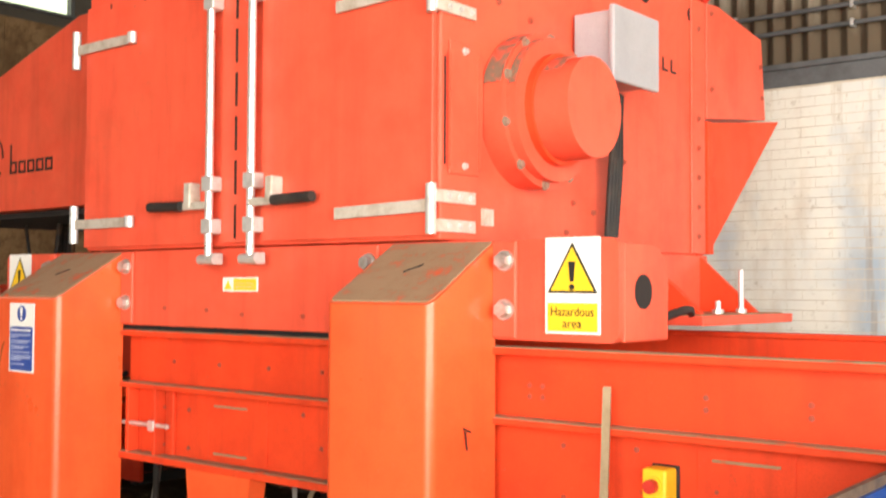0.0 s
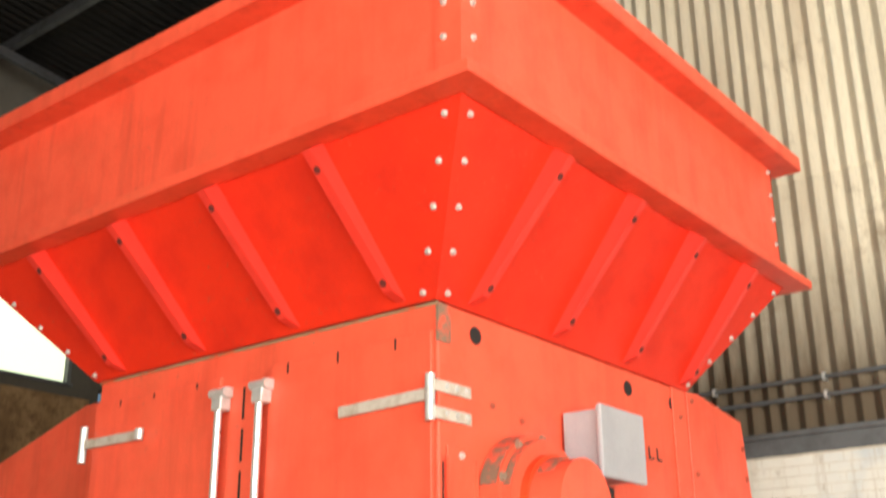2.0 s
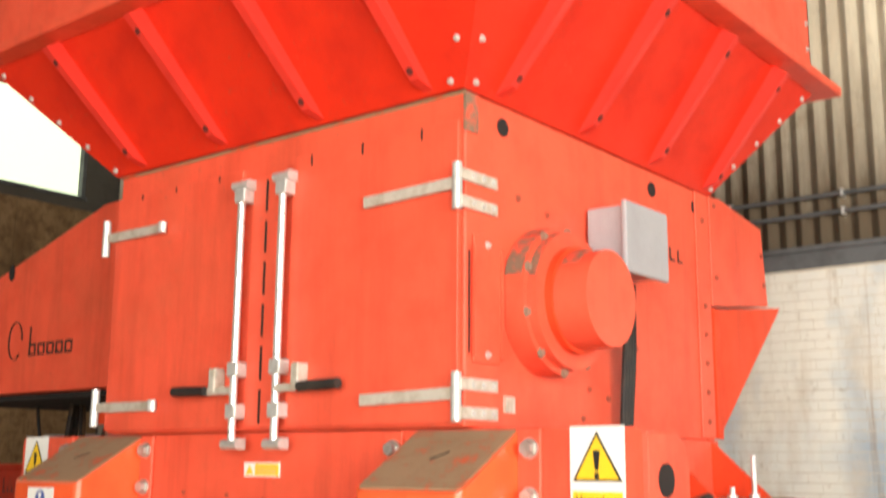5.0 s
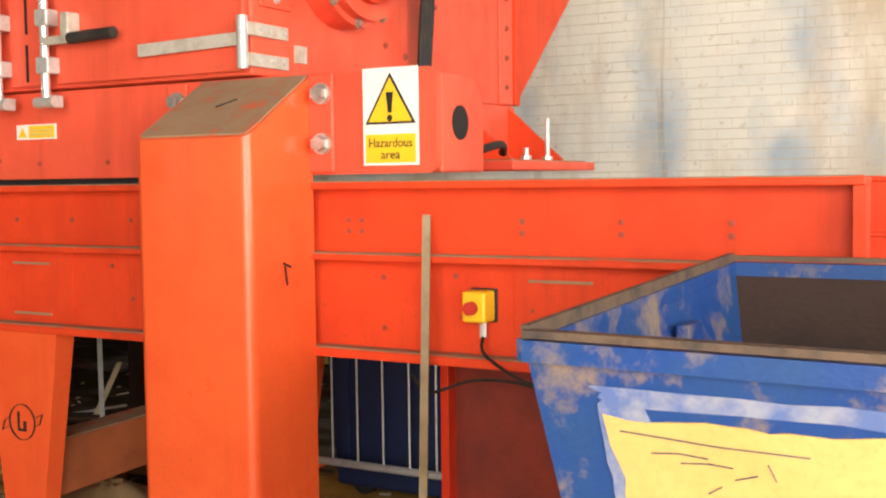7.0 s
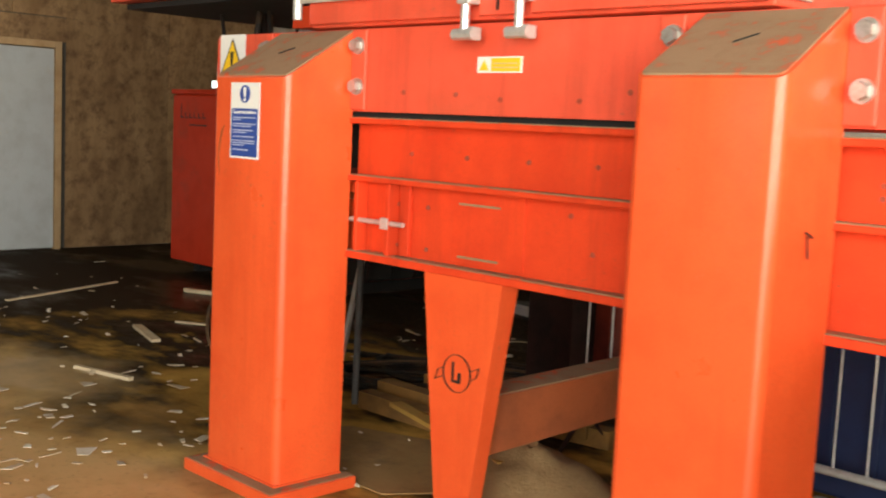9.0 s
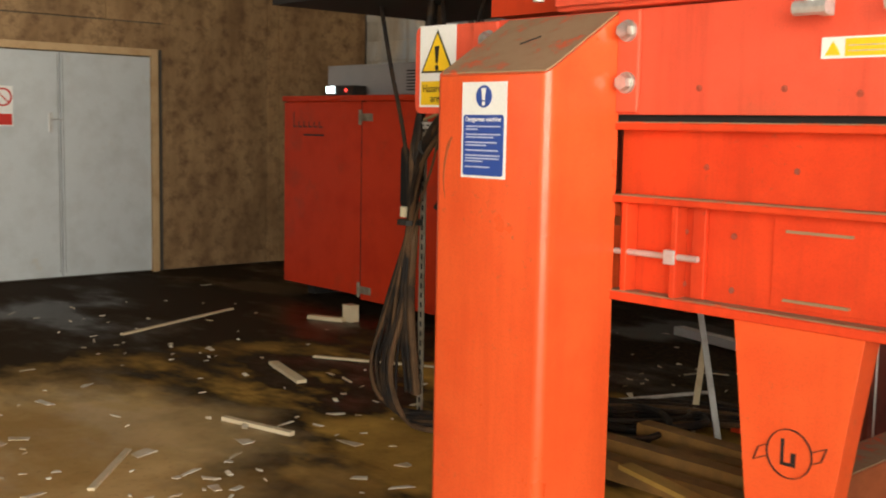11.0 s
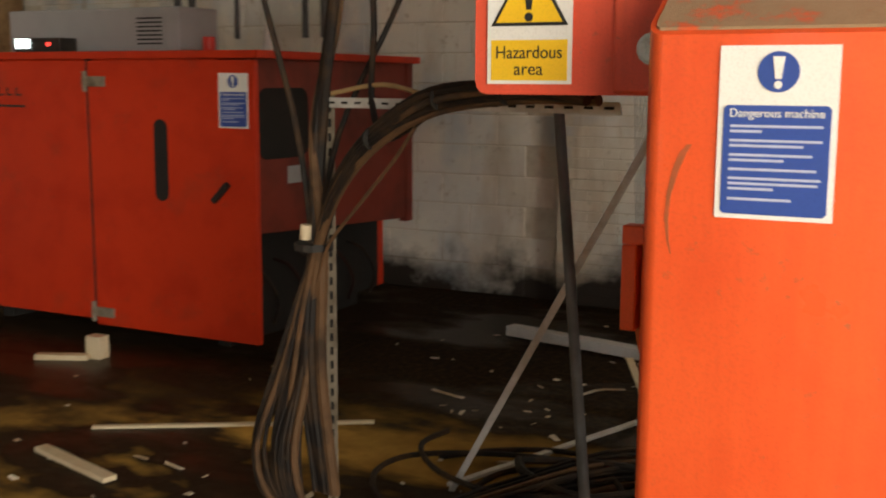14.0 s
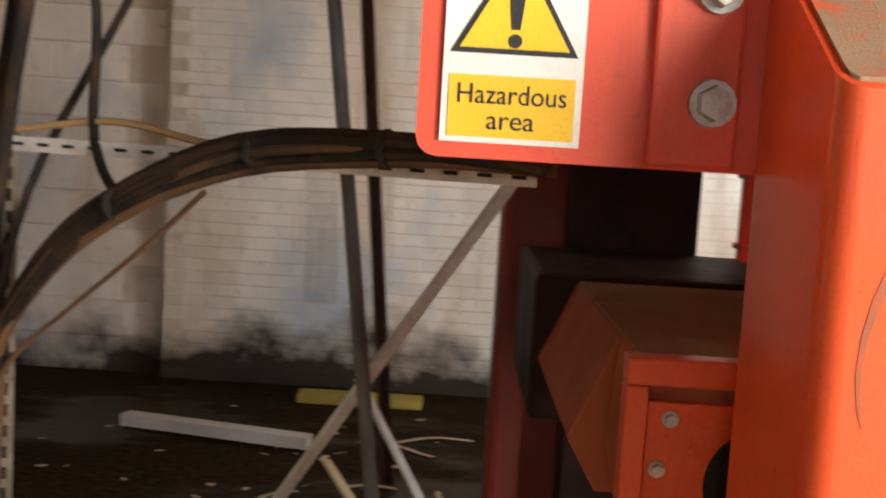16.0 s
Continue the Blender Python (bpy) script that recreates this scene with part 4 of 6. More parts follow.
    for x in (-4.25, -4.0, -3.7, -3.13, -2.85, -2.55):
        part("mark", box(x, x + 0.008, 3.0425, 3.0449, 2.93 if x > -3.5 else 2.95, 2.975), HOLE, root)
    # side facing +x
    E = TX1
    for y in (3.30, 4.487, 4.935):
        part("hole", prism([(y + 0.036 * math.cos(k * math.tau / 18), 3.008 + 0.036 * math.sin(k * math.tau / 18)) for k in range(18)], "x", E, E + 0.004), HOLE, root, "round lifting hole")
    drum = part("bearing_flange", rod((E, 3.57, 2.36), (E + 0.10, 3.57, 2.36), 0.285, 40), RED, root, "round red bearing housing", True)
    part("ring", rod((E + 0.10, 3.57, 2.36), (E + 0.14, 3.57, 2.36), 0.262, 40), RED, drum, smooth=True)
    part("ring", rod((E + 0.14, 3.57, 2.36), (E + 0.17, 3.57, 2.36), 0.205, 40), RED_DARK, drum, smooth=True)
    part("cap", rod((E + 0.17, 3.56, 2.355), (E + 0.31, 3.56, 2.355), 0.182, 40), RED, drum, smooth=True)
    for k in range(10):
        a = k * math.tau / 10 + 0.25
        piece("bolt", BOLT_DRUM, drum, (E + 0.10, 3.57 + 0.273 * math.cos(a), 2.36 + 0.273 * math.sin(a)), FACE_E)
    arc = [radians(a) for a in range(85, 166, 5)]
    for x0, x1, r in ((E + 0.012, E + 0.088, 0.2855), (E + 0.105, E + 0.135, 0.2625), (E + 0.18, E + 0.25, 0.1855)):
        top = arc if r > 0.2 else arc[3:12]
        part("dust_arc", prism([(3.57 + r * math.cos(a), 2.36 + r * math.sin(a)) for a in top] + [(3.57 + (r + 0.004) * math.cos(a), 2.36 + (r + 0.004) * math.sin(a)) for a in reversed(top)], "x", x0, x1), FILM, drum, "film of brown dust")
    side = part("side_plate", box(E, E + 0.010, 3.11, 3.275, 2.10, 2.56, 0.003), RED, root)
    for y in (3.10, 3.265):
        part("edge_bar", box(E + 0.010, E + 0.022, y, y + 0.014, 2.12, 2.52), RED, side)
    for y in (3.088, 3.292):
        part("slit", box(E + 0.0005, E + 0.003, y, y + 0.008, 2.13, 2.50), HOLE, side, "narrow dark slit")
    for z in (2.13, 2.53):
        piece("bolt", BOLT_SMALL, side, (E + 0.010, 3.19, z), FACE_E)
    part("stay_plate", box(E, E + 0.012, 3.30, 3.36, 1.93, 1.99), DUSTSTEEL, root)
    part("seam_plate", box(E, E + 0.012, 4.92, 5.06, 1.88, 3.09, 0.003), RED, root)
    for z in (1.96, 2.10, 2.24, 2.38, 2.52, 2.95):
        for y in (4.985,):
            piece("bolt", BOLT_DARK, root, (E + 0.012, y, z), FACE_E)
    for y, z in ((3.9, 2.05), (4.05, 2.02), (3.85, 1.93), (4.3, 2.25), (4.45, 2.6), (3.40, 2.75), (3.6, 2.72)):
        piece("bolt", BOLT_DARK, root, (E, y, z), FACE_E)
    for k, (y, w) in enumerate(((4.42, 0.035), (4.50, 0.05), (4.57, 0.05), (4.65, 0.05), (4.73, 0.05))):
        part("emblem_bar", box(E, E + 0.003, y, y + 0.012, 2.70, 2.76 + (0.05 if k == 0 else 0)), BLACK, root, "black stencilled mark")
        part("emblem_bar", box(E, E + 0.003, y + 0.012, y + w, 2.70, 2.71), BLACK, root)
    return root


tower()


def foot_bracket():
    root = thing("foot_bracket", (-2.2, 4.8, 1.56), "dusty red bracket with gussets and threaded studs at the tower's foot", "bracket")
    part("plate", box(-2.36, -2.02, 4.35, 5.30, 1.56, 1.60, 0.004), RED, root)
    part("plate_dust", box(-2.35, -2.05, 4.40, 5.25, 1.601, 1.606), DUSTY, root)
    for y in (4.42, 4.98):
        part("gusset", prism([(-2.36, 1.607), (-2.06, 1.607), (-2.36, 1.88)], "y", y, y + 0.03, 0.002), RED_DARK, root)
    for y in (4.66, 4.90):
        st = part("stud", rod((-2.10, y, 1.60), (-2.10, y, 1.80 if y > 4.8 else 1.66), 0.012, 10), STEEL, root)
        part("nut", rod((-2.10, y, 1.60), (-2.10, y, 1.625), 0.024, 6), STEEL, st)
    part("hose", tube([(-1.72, 3.35, 1.6), (-1.72, 3.6, 1.64), (-1.85, 3.9, 1.62), (-2.0, 4.2, 1.63)], 0.014), BLACKRUB, root)


foot_bracket()


def electric_box():
    root = thing("electrical_box", (-2.2, 4.03, 2.5), "light grey steel electrical box on the tower's side", "electrical box")
    part("body", box(-2.345, -2.175, 3.885, 4.185, 2.525, 2.795, 0.006), GREYBOX, root)
    part("lid", box(-2.175, -2.148, 3.862, 4.225, 2.512, 2.81, 0.008), GREYBOX, root, "pale grey lid")
    for k in range(4):
        y = 4.02 + 0.035 * k
        part("cable", tube([(-2.24 - 0.01 * k, y, 2.50), (-2.25, y - 0.02 * (k - 1), 2.38), (-2.28, 4.06 + 0.025 * k, 2.2), (-2.30, 4.06 + 0.022 * k, 1.88)], 0.012), BLACKRUB, root)


electric_box()


def side_chute():
    """Discharge casing behind the tower, with a three-cornered guard below."""
    root = thing("side_chute", (-3.2, 5.4, 2.64), "red steel chute casing bolted behind the tower", "chute")
    part("casing", prism([(5.075, 3.09), (5.20, 3.10), (5.72, 3.03), (5.77, 2.61), (5.075, 2.53)], "x", -4.3, -2.345, 0.004), RED, root)
    for y, z in ((5.70, 2.88), (5.72, 2.72), (5.12, 2.68), (5.12, 3.05)):
        piece("bolt", BOLT_DARK, root, (-2.345, y, z), FACE_E)
    part("guard", prism([(5.13, 2.52), (5.97, 2.625), (5.13, 1.90)], "x", -2.38, -2.355, 0.002), RED_DARK, root, "three-cornered guard plate")
    part("guard_edge", box(-2.39, -2.34, 5.075, 5.13, 1.88, 2.52, 0.003), RED_DARK, root)


side_chute()


def feed_chute():
    root = thing("conveyor_casing", (-5.7, 4.2, 2.13), "red steel conveyor casing beside the tower, with a black stencilled emblem", "conveyor")
    part("casing", prism([(-4.46, 3.15), (-4.46, 2.13), (-6.85, 2.13), (-6.85, 2.62), (-5.1, 3.13)], "y", 3.42, 4.75, 0.006), RED, root)
    part("underside", box(-6.8, -4.5, 3.5, 4.68, 2.095, 2.126), HOLE, root, "near-black sheet on the underside")
    part("bracket", box(-5.3, -4.46, 3.6, 4.6, 1.95, 2.055), RED_DARK, root)
    y = 3.4185
    bm = bmesh.new()
    for k in range(14):
        a, b = k * math.tau / 16, (k + 1) * math.tau / 16
        bar((-5.90 + 0.07 * math.cos(a), y, 2.43 + 0.11 * math.sin(a)), (-5.90 + 0.07 * math.cos(b), y, 2.43 + 0.11 * math.sin(b)), 0.014, 0.003, bm=bm)
    part("emblem", bm, BLACK, root, "black stencilled emblem")
    x = -5.755
    for k in range(5):
        part("emblem_bar", box(x, x + 0.014, y - 0.002, y + 0.002, 2.335, 2.50 if k == 0 else 2.405), BLACK, root)
        part("emblem_bar", box(x + 0.014, x + 0.07, y - 0.002, y + 0.002, 2.335, 2.349), BLACK, root)
        part("emblem_bar", box(x + 0.014, x + 0.07, y - 0.002, y + 0.002, 2.391, 2.405), BLACK, root)
        part("emblem_bar", box(x + 0.058, x + 0.07, y - 0.002, y + 0.002, 2.350, 2.390), BLACK, root)
        x += 0.09
    part("hole", prism([(-6.0 + 0.03 * math.cos(k * math.tau / 14), 2.84 + 0.05 * math.sin(k * math.tau / 14)) for k in range(14)], "y", 3.415, 3.419), HOLE, root)
    return root


feed_chute()


def hopper():
    HX0, HX1, HY0, HY1 = -5.15, -1.972, 2.722, 5.60
    root = thing("feed_hopper", (-3.4, 4.06, 3.1), "large red sheet-steel feed hopper with ribs and bolted corners", "hopper")
    a0 = (-4.46, -2.35, 3.045, 5.085, 3.094)
    a1 = (HX0, HX1, HY0, HY1, 3.705)
    b1 = (HX0, HX1, HY0, HY1, 4.41)
    ring = lambda r: [Vector((r[0], r[2], r[4])), Vector((r[1], r[2], r[4])), Vector((r[1], r[3], r[4])), Vector((r[0], r[3], r[4]))]
    p, q, s = ring(a0), ring(a1), ring(b1)

    def panel(name, c, mat):
        n = normal_of(c)
        if n.dot(Vector((-3.4, 4.06, c[0].z)) - c[0]) < 0:
            n = -n
        return part(name, slab(c, n * 0.012), mat, root)

    for i in range(4):
        j = (i + 1) % 4
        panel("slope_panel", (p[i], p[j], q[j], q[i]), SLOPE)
        panel("side_panel", (q[i], q[j], s[j], s[i]), RED)
    # flanges: an L-shaped lip below and above the upright sides
    for z, lip in ((3.698, 0.115), (4.40, 0.13)):
        part("flange", box(HX0 - lip, HX1 + lip, HY0 - lip, HY0, z, z + 0.014, 0.003), RED, root)
        part("flange", box(HX0 - lip, HX1 + lip, HY1, HY1 + lip, z, z + 0.014, 0.003), RED, root)
        part("flange", box(HX1, HX1 + lip, HY0, HY1, z, z + 0.014, 0.003), RED, root)
        part("flange", box(HX0 - lip, HX0, HY0, HY1, z, z + 0.014, 0.003), RED, root)
    for z0, z1, lip in ((3.712, 3.745, 0.115), (4.414, 4.485, 0.13)):
        part("flange_lip", box(HX0 - lip, HX1 + lip, HY0 - lip, HY0 - lip + 0.011, z0, z1, 0.003), RED, root)
        part("flange_lip", box(HX1 + lip - 0.011, HX1 + lip, HY0 - lip + 0.011, HY1 + lip, z0, z1, 0.003), RED, root)

    def rib(lo, hi, out, wide):
        bm = bmesh.new()
        run = (hi - lo)
        side = wide
        o = out
        pts = [lo + run * 0.03, lo + run * 0.11 + o * 0.045, hi - run * 0.015 + o * 0.085, hi]
        v0 = [bm.verts.new(c - side) for c in pts]
        v1 = [bm.verts.new(c + side) for c in pts]
        bm.faces.new(v0), bm.faces.new(v1)
        for i in range(4):
            bm.faces.new((v0[i], v0[(i + 1) % 4], v1[(i + 1) % 4], v1[i]))
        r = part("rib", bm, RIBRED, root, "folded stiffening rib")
        for t in (0.16, 0.86):
            d = 0.045 + 0.04 * (t - 0.11) / 0.875
            part("hole", rod(lo + run * t + o * (d - 0.004), lo + run * t + o * (d + 0.0015), 0.016, 12), RIBHOLE, r)

    nS = (p[1] - p[0]).cross(q[0] - p[0]).normalized()
    nE = (p[2] - p[1]).cross(q[1] - p[1]).normalized()
    for xl, xh in ((-4.225, -4.55), (-3.655, -3.91), (-3.07, -3.285), (-2.505, -2.67)):
        lo, hi = Vector((xl, p[0].y, p[0].z)), Vector((xh, q[0].y, q[0].z))
        rib(lo, hi, nS, Vector((0.023, 0, 0)))
    for yl, yh in ((3.24, 3.34), (3.83, 3.92), (4.43, 4.50), (5.0, 5.09)):
        lo, hi = Vector((p[1].x, yl, p[1].z)), Vector((q[1].x, yh, q[1].z))
        rib(lo, hi, nE, Vector((0, 0.020, 0)))
    part("corner_strip", box(HX1 - 0.11, HX1 + 0.008, HY0 - 0.009, HY0 - 0.0005, 3.713, 4.399), RED, root)
    part("corner_strip", box(HX1 + 0.0002, HX1 + 0.008, HY0 - 0.0004, HY0 + 0.115, 3.713, 4.399), RED, root)
    # corner bolts
    toS, toE = nS.to_track_quat("Z", "Y").to_matrix().to_4x4(), nE.to_track_quat("Z", "Y").to_matrix().to_4x4()
    for t in (0.05, 0.26, 0.48, 0.70, 0.92):
        c = p[1].lerp(q[1], t)
        piece("bolt", BOLT_SMALL, root, c + Vector((-0.065, 0, 0)) + nS * 0.001, toS)
        piece("bolt", BOLT_SMALL, root, c + Vector((0, 0.06, 0)) + nE * 0.001, toE)
        c = p[0].lerp(q[0], t)
        piece("bolt", BOLT_SMALL, root, c + Vector((0.045, 0, 0)) + nS * 0.001, toS)
        c = p[2].lerp(q[2], t)
        piece("bolt", BOLT_SMALL, root, c + Vector((0, -0.05, 0)) + nE * 0.001, toE)
    for z in (3.94, 4.085, 4.23, 4.37):
        piece("bolt", BOLT_SMALL, root, (HX1 - 0.07, HY0 - 0.009, z), FACE_S)
        piece("bolt", BOLT_SMALL, root, (HX1 + 0.008, HY0 + 0.06, z), FACE_E)
        piece("bolt", BOLT_SMALL, root, (HX1, HY1 - 0.045, z), FACE_E)
    return root


hopper()

# ---- loose things beside the press ----
def emergency_stop():
    root = thing("emergency_stop", (-1.49, 3.1, 1.145), "yellow emergency stop box with a red button and black cable", "switch box")
    part("housing", box(-1.600, -1.522, 3.075, 3.148, 1.095, 1.188, 0.008), YELLOW, root)
    part("backplate", box(-1.604, -1.516, 3.146, 3.1545, 1.090, 1.193, 0.003), BLACKRUB, root)
    b = part("button", rod((-1.561, 3.075, 1.14), (-1.561, 3.045, 1.14), 0.020, 18), REDPLASTIC, root, "red mushroom button", True)
    part("collar", rod((-1.561, 3.076, 1.14), (-1.561, 3.068, 1.14), 0.028, 18), YELLOW, b)
    part("gland", rod((-1.545, 3.11, 1.095), (-1.54, 3.10, 1.05), 0.012, 10), STEEL, root)
    part("cable", tube([(-1.54, 3.10, 1.06), (-1.52, 3.06, 1.01), (-1.42, 3.04, 0.955), (-1.34, 3.06, 0.92), (-1.45, 3.07, 0.93), (-1.6, 3.12, 0.91), (-1.75, 3.14, 0.86), (-1.85, 3.2, 0.90)], 0.005), BLACKRUB, root)


emergency_stop()
stick = solid("wooden_stick", bar((-1.60, 2.80, 0.0), (-1.715, 3.075, 1.415), 0.024, 0.018), STICK, "grey weathered timber stick leaning on the channel", "stick")


BINWORN = surface("rubbed_blue_paint", (0.30, 0.32, 0.42), (0.10, 0.16, 0.40), 0.5, scale=14, fine=60, lo=0.4, hi=0.6, bmp=0.1)


def skip_bin():
    """A tapering steel tipping skip with a rolled rim."""
    root = thing("tipping_skip", (0.1, 2.3, 0.1), "worn blue steel tipping skip with a yellow patch on its front", "skip")
    top = [Vector(v) for v in ((-0.80, 1.77, 1.250), (1.0, 1.74, 1.240), (1.0, 2.95, 1.29), (-0.765, 2.95, 1.29))]
    low = [Vector(v) for v in ((-0.62, 1.98, 0.16), (0.85, 1.96, 0.16), (0.85, 2.75, 0.16), (-0.60, 2.75, 0.16))]
    mid = lambda i: (top[i] + low[i]) / 2
    names = ("front_panel", "side_panel", "back_panel", "side_panel")
    centre = Vector((0.1, 2.35, 0.7))
    for i in range(4):
        j = (i + 1) % 4
        c = (low[i], low[j], top[j], top[i])
        n = normal_of(c)
        if n.dot(centre - low[i]) < 0:
            n = -n
        part(names[i], slab(c, n * 0.006), BINBLUE, root)
        part("lining", slab([v + n * 0.0065 for v in c], n * 0.004), BINBLUE if i == 3 else BININ, root)
    part("base", prism([(v.x, v.y) for v in low], "z", 0.12, 0.165), BINBLUE, root)
    for i in range(4):
        j = (i + 1) % 4
        part("rim", bar(top[i], top[j], 0.030, 0.034, spin=0), BINBLUE, root)
        part("rim_edge", bar(top[i] + Vector((0, 0, 0.026)), top[j] + Vector((0, 0, 0.026)), 0.014, 0.026) if i in (1, 3) else bar(top[i] + Vector((0, 0, 0.027)), top[j] + Vector((0, 0, 0.027)), 0.028, 0.012), RIMRUST, root, "bare worn rim edge")
    # folded stiffener and yellow patch on the front panel
    n = (low[1] - low[0]).cross(top[0] - low[0]).normalized()
    if n.y > 0:
        n = -n
    at = lambda u, v: low[0].lerp(low[1], u).lerp(top[0].lerp(top[1], u), v)

    def plate(name, u0, u1, v0, v1, t, mat, jag=0.0, seed=3):
        rnd = random.Random(seed)
        EDGE = 88
        ring = []
        drift = 0.0
        for k in range(EDGE):
            s = k / EDGE * 4
            e, f = int(s), s - int(s)
            u, v = ((f, 0), (1, f), (1 - f, 1), (0, 1 - f))[e]
            drift = 0.75 * drift + rnd.uniform(-1, 1)
            u += jag * drift * (e % 2 == 1) * min(1, (v1 - v0) / (u1 - u0))
            v += jag * drift * (e % 2 == 0) * min(1, (u1 - u0) / (v1 - v0))
            ring.append(at(u0 + (u1 - u0) * u, v0 + (v1 - v0) * v))
        bm = bmesh.new()
        a = [bm.verts.new(c + n * 0.0005) for c in ring]
        b = [bm.verts.new(c + n * t) for c in ring]
        bm.faces.new(a), bm.faces.new(b)
        for i in range(EDGE):
            bm.faces.new((a[i], a[(i + 1) % EDGE], b[(i + 1) % EDGE], b[i]))
        return part(name, bm, mat, root)

    plate("worn_band", 0.06, 0.95, 0.925, 0.955, 0.002, BINWORN, 0.12, 5)
    plate("worn_band", 0.058, 0.10, 0.45, 0.93, 0.0024, BINWORN, 0.05, 6)
    plate("yellow_patch", 0.068, 0.44, 0.40, 0.915, 0.0035, BINYEL, 0.012, 8)
    for u0, v0, u1, v1 in ((0.075, 0.893, 0.16, 0.885), (0.16, 0.885, 0.235, 0.884), (0.145, 0.815, 0.158, 0.828), (0.21, 0.80, 0.213, 0.815), (0.10, 0.865, 0.125, 0.869), (0.125, 0.869, 0.15, 0.866), (0.125, 0.855, 0.15, 0.859), (0.15, 0.859, 0.17, 0.857), (0.17, 0.84, 0.19, 0.85), (0.20, 0.868, 0.205, 0.845)):
        part("scratch", bar(at(u0, v0) + n * 0.005, at(u1, v1) + n * 0.005, 0.0016, 0.0022), IRON, root)
    part("side_lug", box(-0.745, -0.715, 2.40, 2.50, 1.12, 1.215, 0.004), BINBLUE, root)
    for x in (-0.5, 0.6):
        part("skid", box(x, x + 0.1, 1.98, 2.75, 0.0, 0.12, 0.004), BINBLUE, root)


skip_bin()


def crowd_barrier():
    root = thing("steel_barrier", (-2.9, 4.35, 0), "galvanised steel barrier with upright bars behind the press", "barrier")
    part("top_rail", rod((-4.0, 4.35, 1.05), (-1.9, 4.35, 1.05), 0.018), STEEL, root)
    part("bottom_rail", rod((-4.0, 4.35, 0.22), (-1.9, 4.35, 0.22), 0.018), STEEL, root)
    me = finish(rod((0, 0, 0.22), (0, 0, 1.05), 0.005, 8), "bar", STEEL)
    for k in range(15):
        piece("bar", me, root, (-3.92 + 0.138 * k, 4.35, 0))
    for x in (-3.9, -1.95):
        part("foot", bar((x, 4.35, 0.21), (x - 0.05, 4.22, 0.0), 0.03, 0.008), NEAR_BLACK, root)
        part("foot", bar((x, 4.35, 0.21), (x + 0.05, 4.48, 0.0), 0.03, 0.008), NEAR_BLACK, root)
    b = thing("plastic_bin", (-2.6, 4.75, 0), "dark blue plastic bin behind the steel barrier", "bin")
    part("body", prism([(-3.05, 0.06), (-2.15, 0.06), (-2.08, 0.92), (-3.12, 0.92)], "y", 4.52, 4.92, 0.02), BINDARK, b)
    part("lid", box(-3.14, -2.06, 4.50, 4.92, 0.92, 0.945, 0.008), BINDARK, b)
    for k in range(5):
        part("ridge", box(-3.0 + 0.2 * k, -2.97 + 0.2 * k, 4.505, 4.519, 0.15, 0.85, 0.002), BINDARK, b)
    for x in (-2.95, -2.25):
        part("wheel", rod((x, 4.6, 0.06), (x, 4.66, 0.06), 0.06, 14), BLACKRUB, b)


BINDARK = surface("dark_blue_plastic", (0.007, 0.018, 0.07), (0.008, 0.014, 0.05), 0.45, fine=80, bmp=0.05)
crowd_barrier()


GALV = surface("dull_galvanised_bar", (0.66, 0.65, 0.63), (0.48, 0.44, 0.40), 0.5, 0.1, scale=9, fine=90, bmp=0.1)


def slotted_post():
    """Perforated steel angle with an arm that carries the cables to the frame."""
    root = thing("slotted_angle_post", (-6.12, 3.95, 0), "dusty perforated steel angle post with an arm to the press frame", "post")
    part("angle", box(-6.14, -6.10, 3.945, 3.949, 0.0, 1.53), DIMSTEEL, root)
    part("angle", box(-6.14, -6.136, 3.949, 3.985, 0.0, 1.53), DIMSTEEL, root)
    me = finish(box(-0.006, 0.006, -0.0008, 0.0008, -0.014, 0.014), "slot", HOLE)
    for k in range(30):
        piece("slot", me, root, (-6.118, 3.9438, 0.06 + 0.049 * k))
    arm = part("arm", bar((-6.12, 3.93, 1.50), (-4.98, 3.529, 1.505), 0.004, 0.034, spin=radians(19)), GALV, root)
    for k in range(18):
        c = Vector((-6.12, 3.925, 1.50)).lerp(Vector((-4.98, 3.524, 1.505)), (k + 0.5) / 18)
        part("slot", bar(c + Vector((-0.013, -0.004 + 0.005, 0)), c + Vector((0.013, -0.013 + 0.005, 0)), 0.004, 0.007), HOLE, arm)
    part("foot", box(-6.2, -6.05, 3.90, 4.03, 0, 0.008), DIMSTEEL, root)


slotted_post()


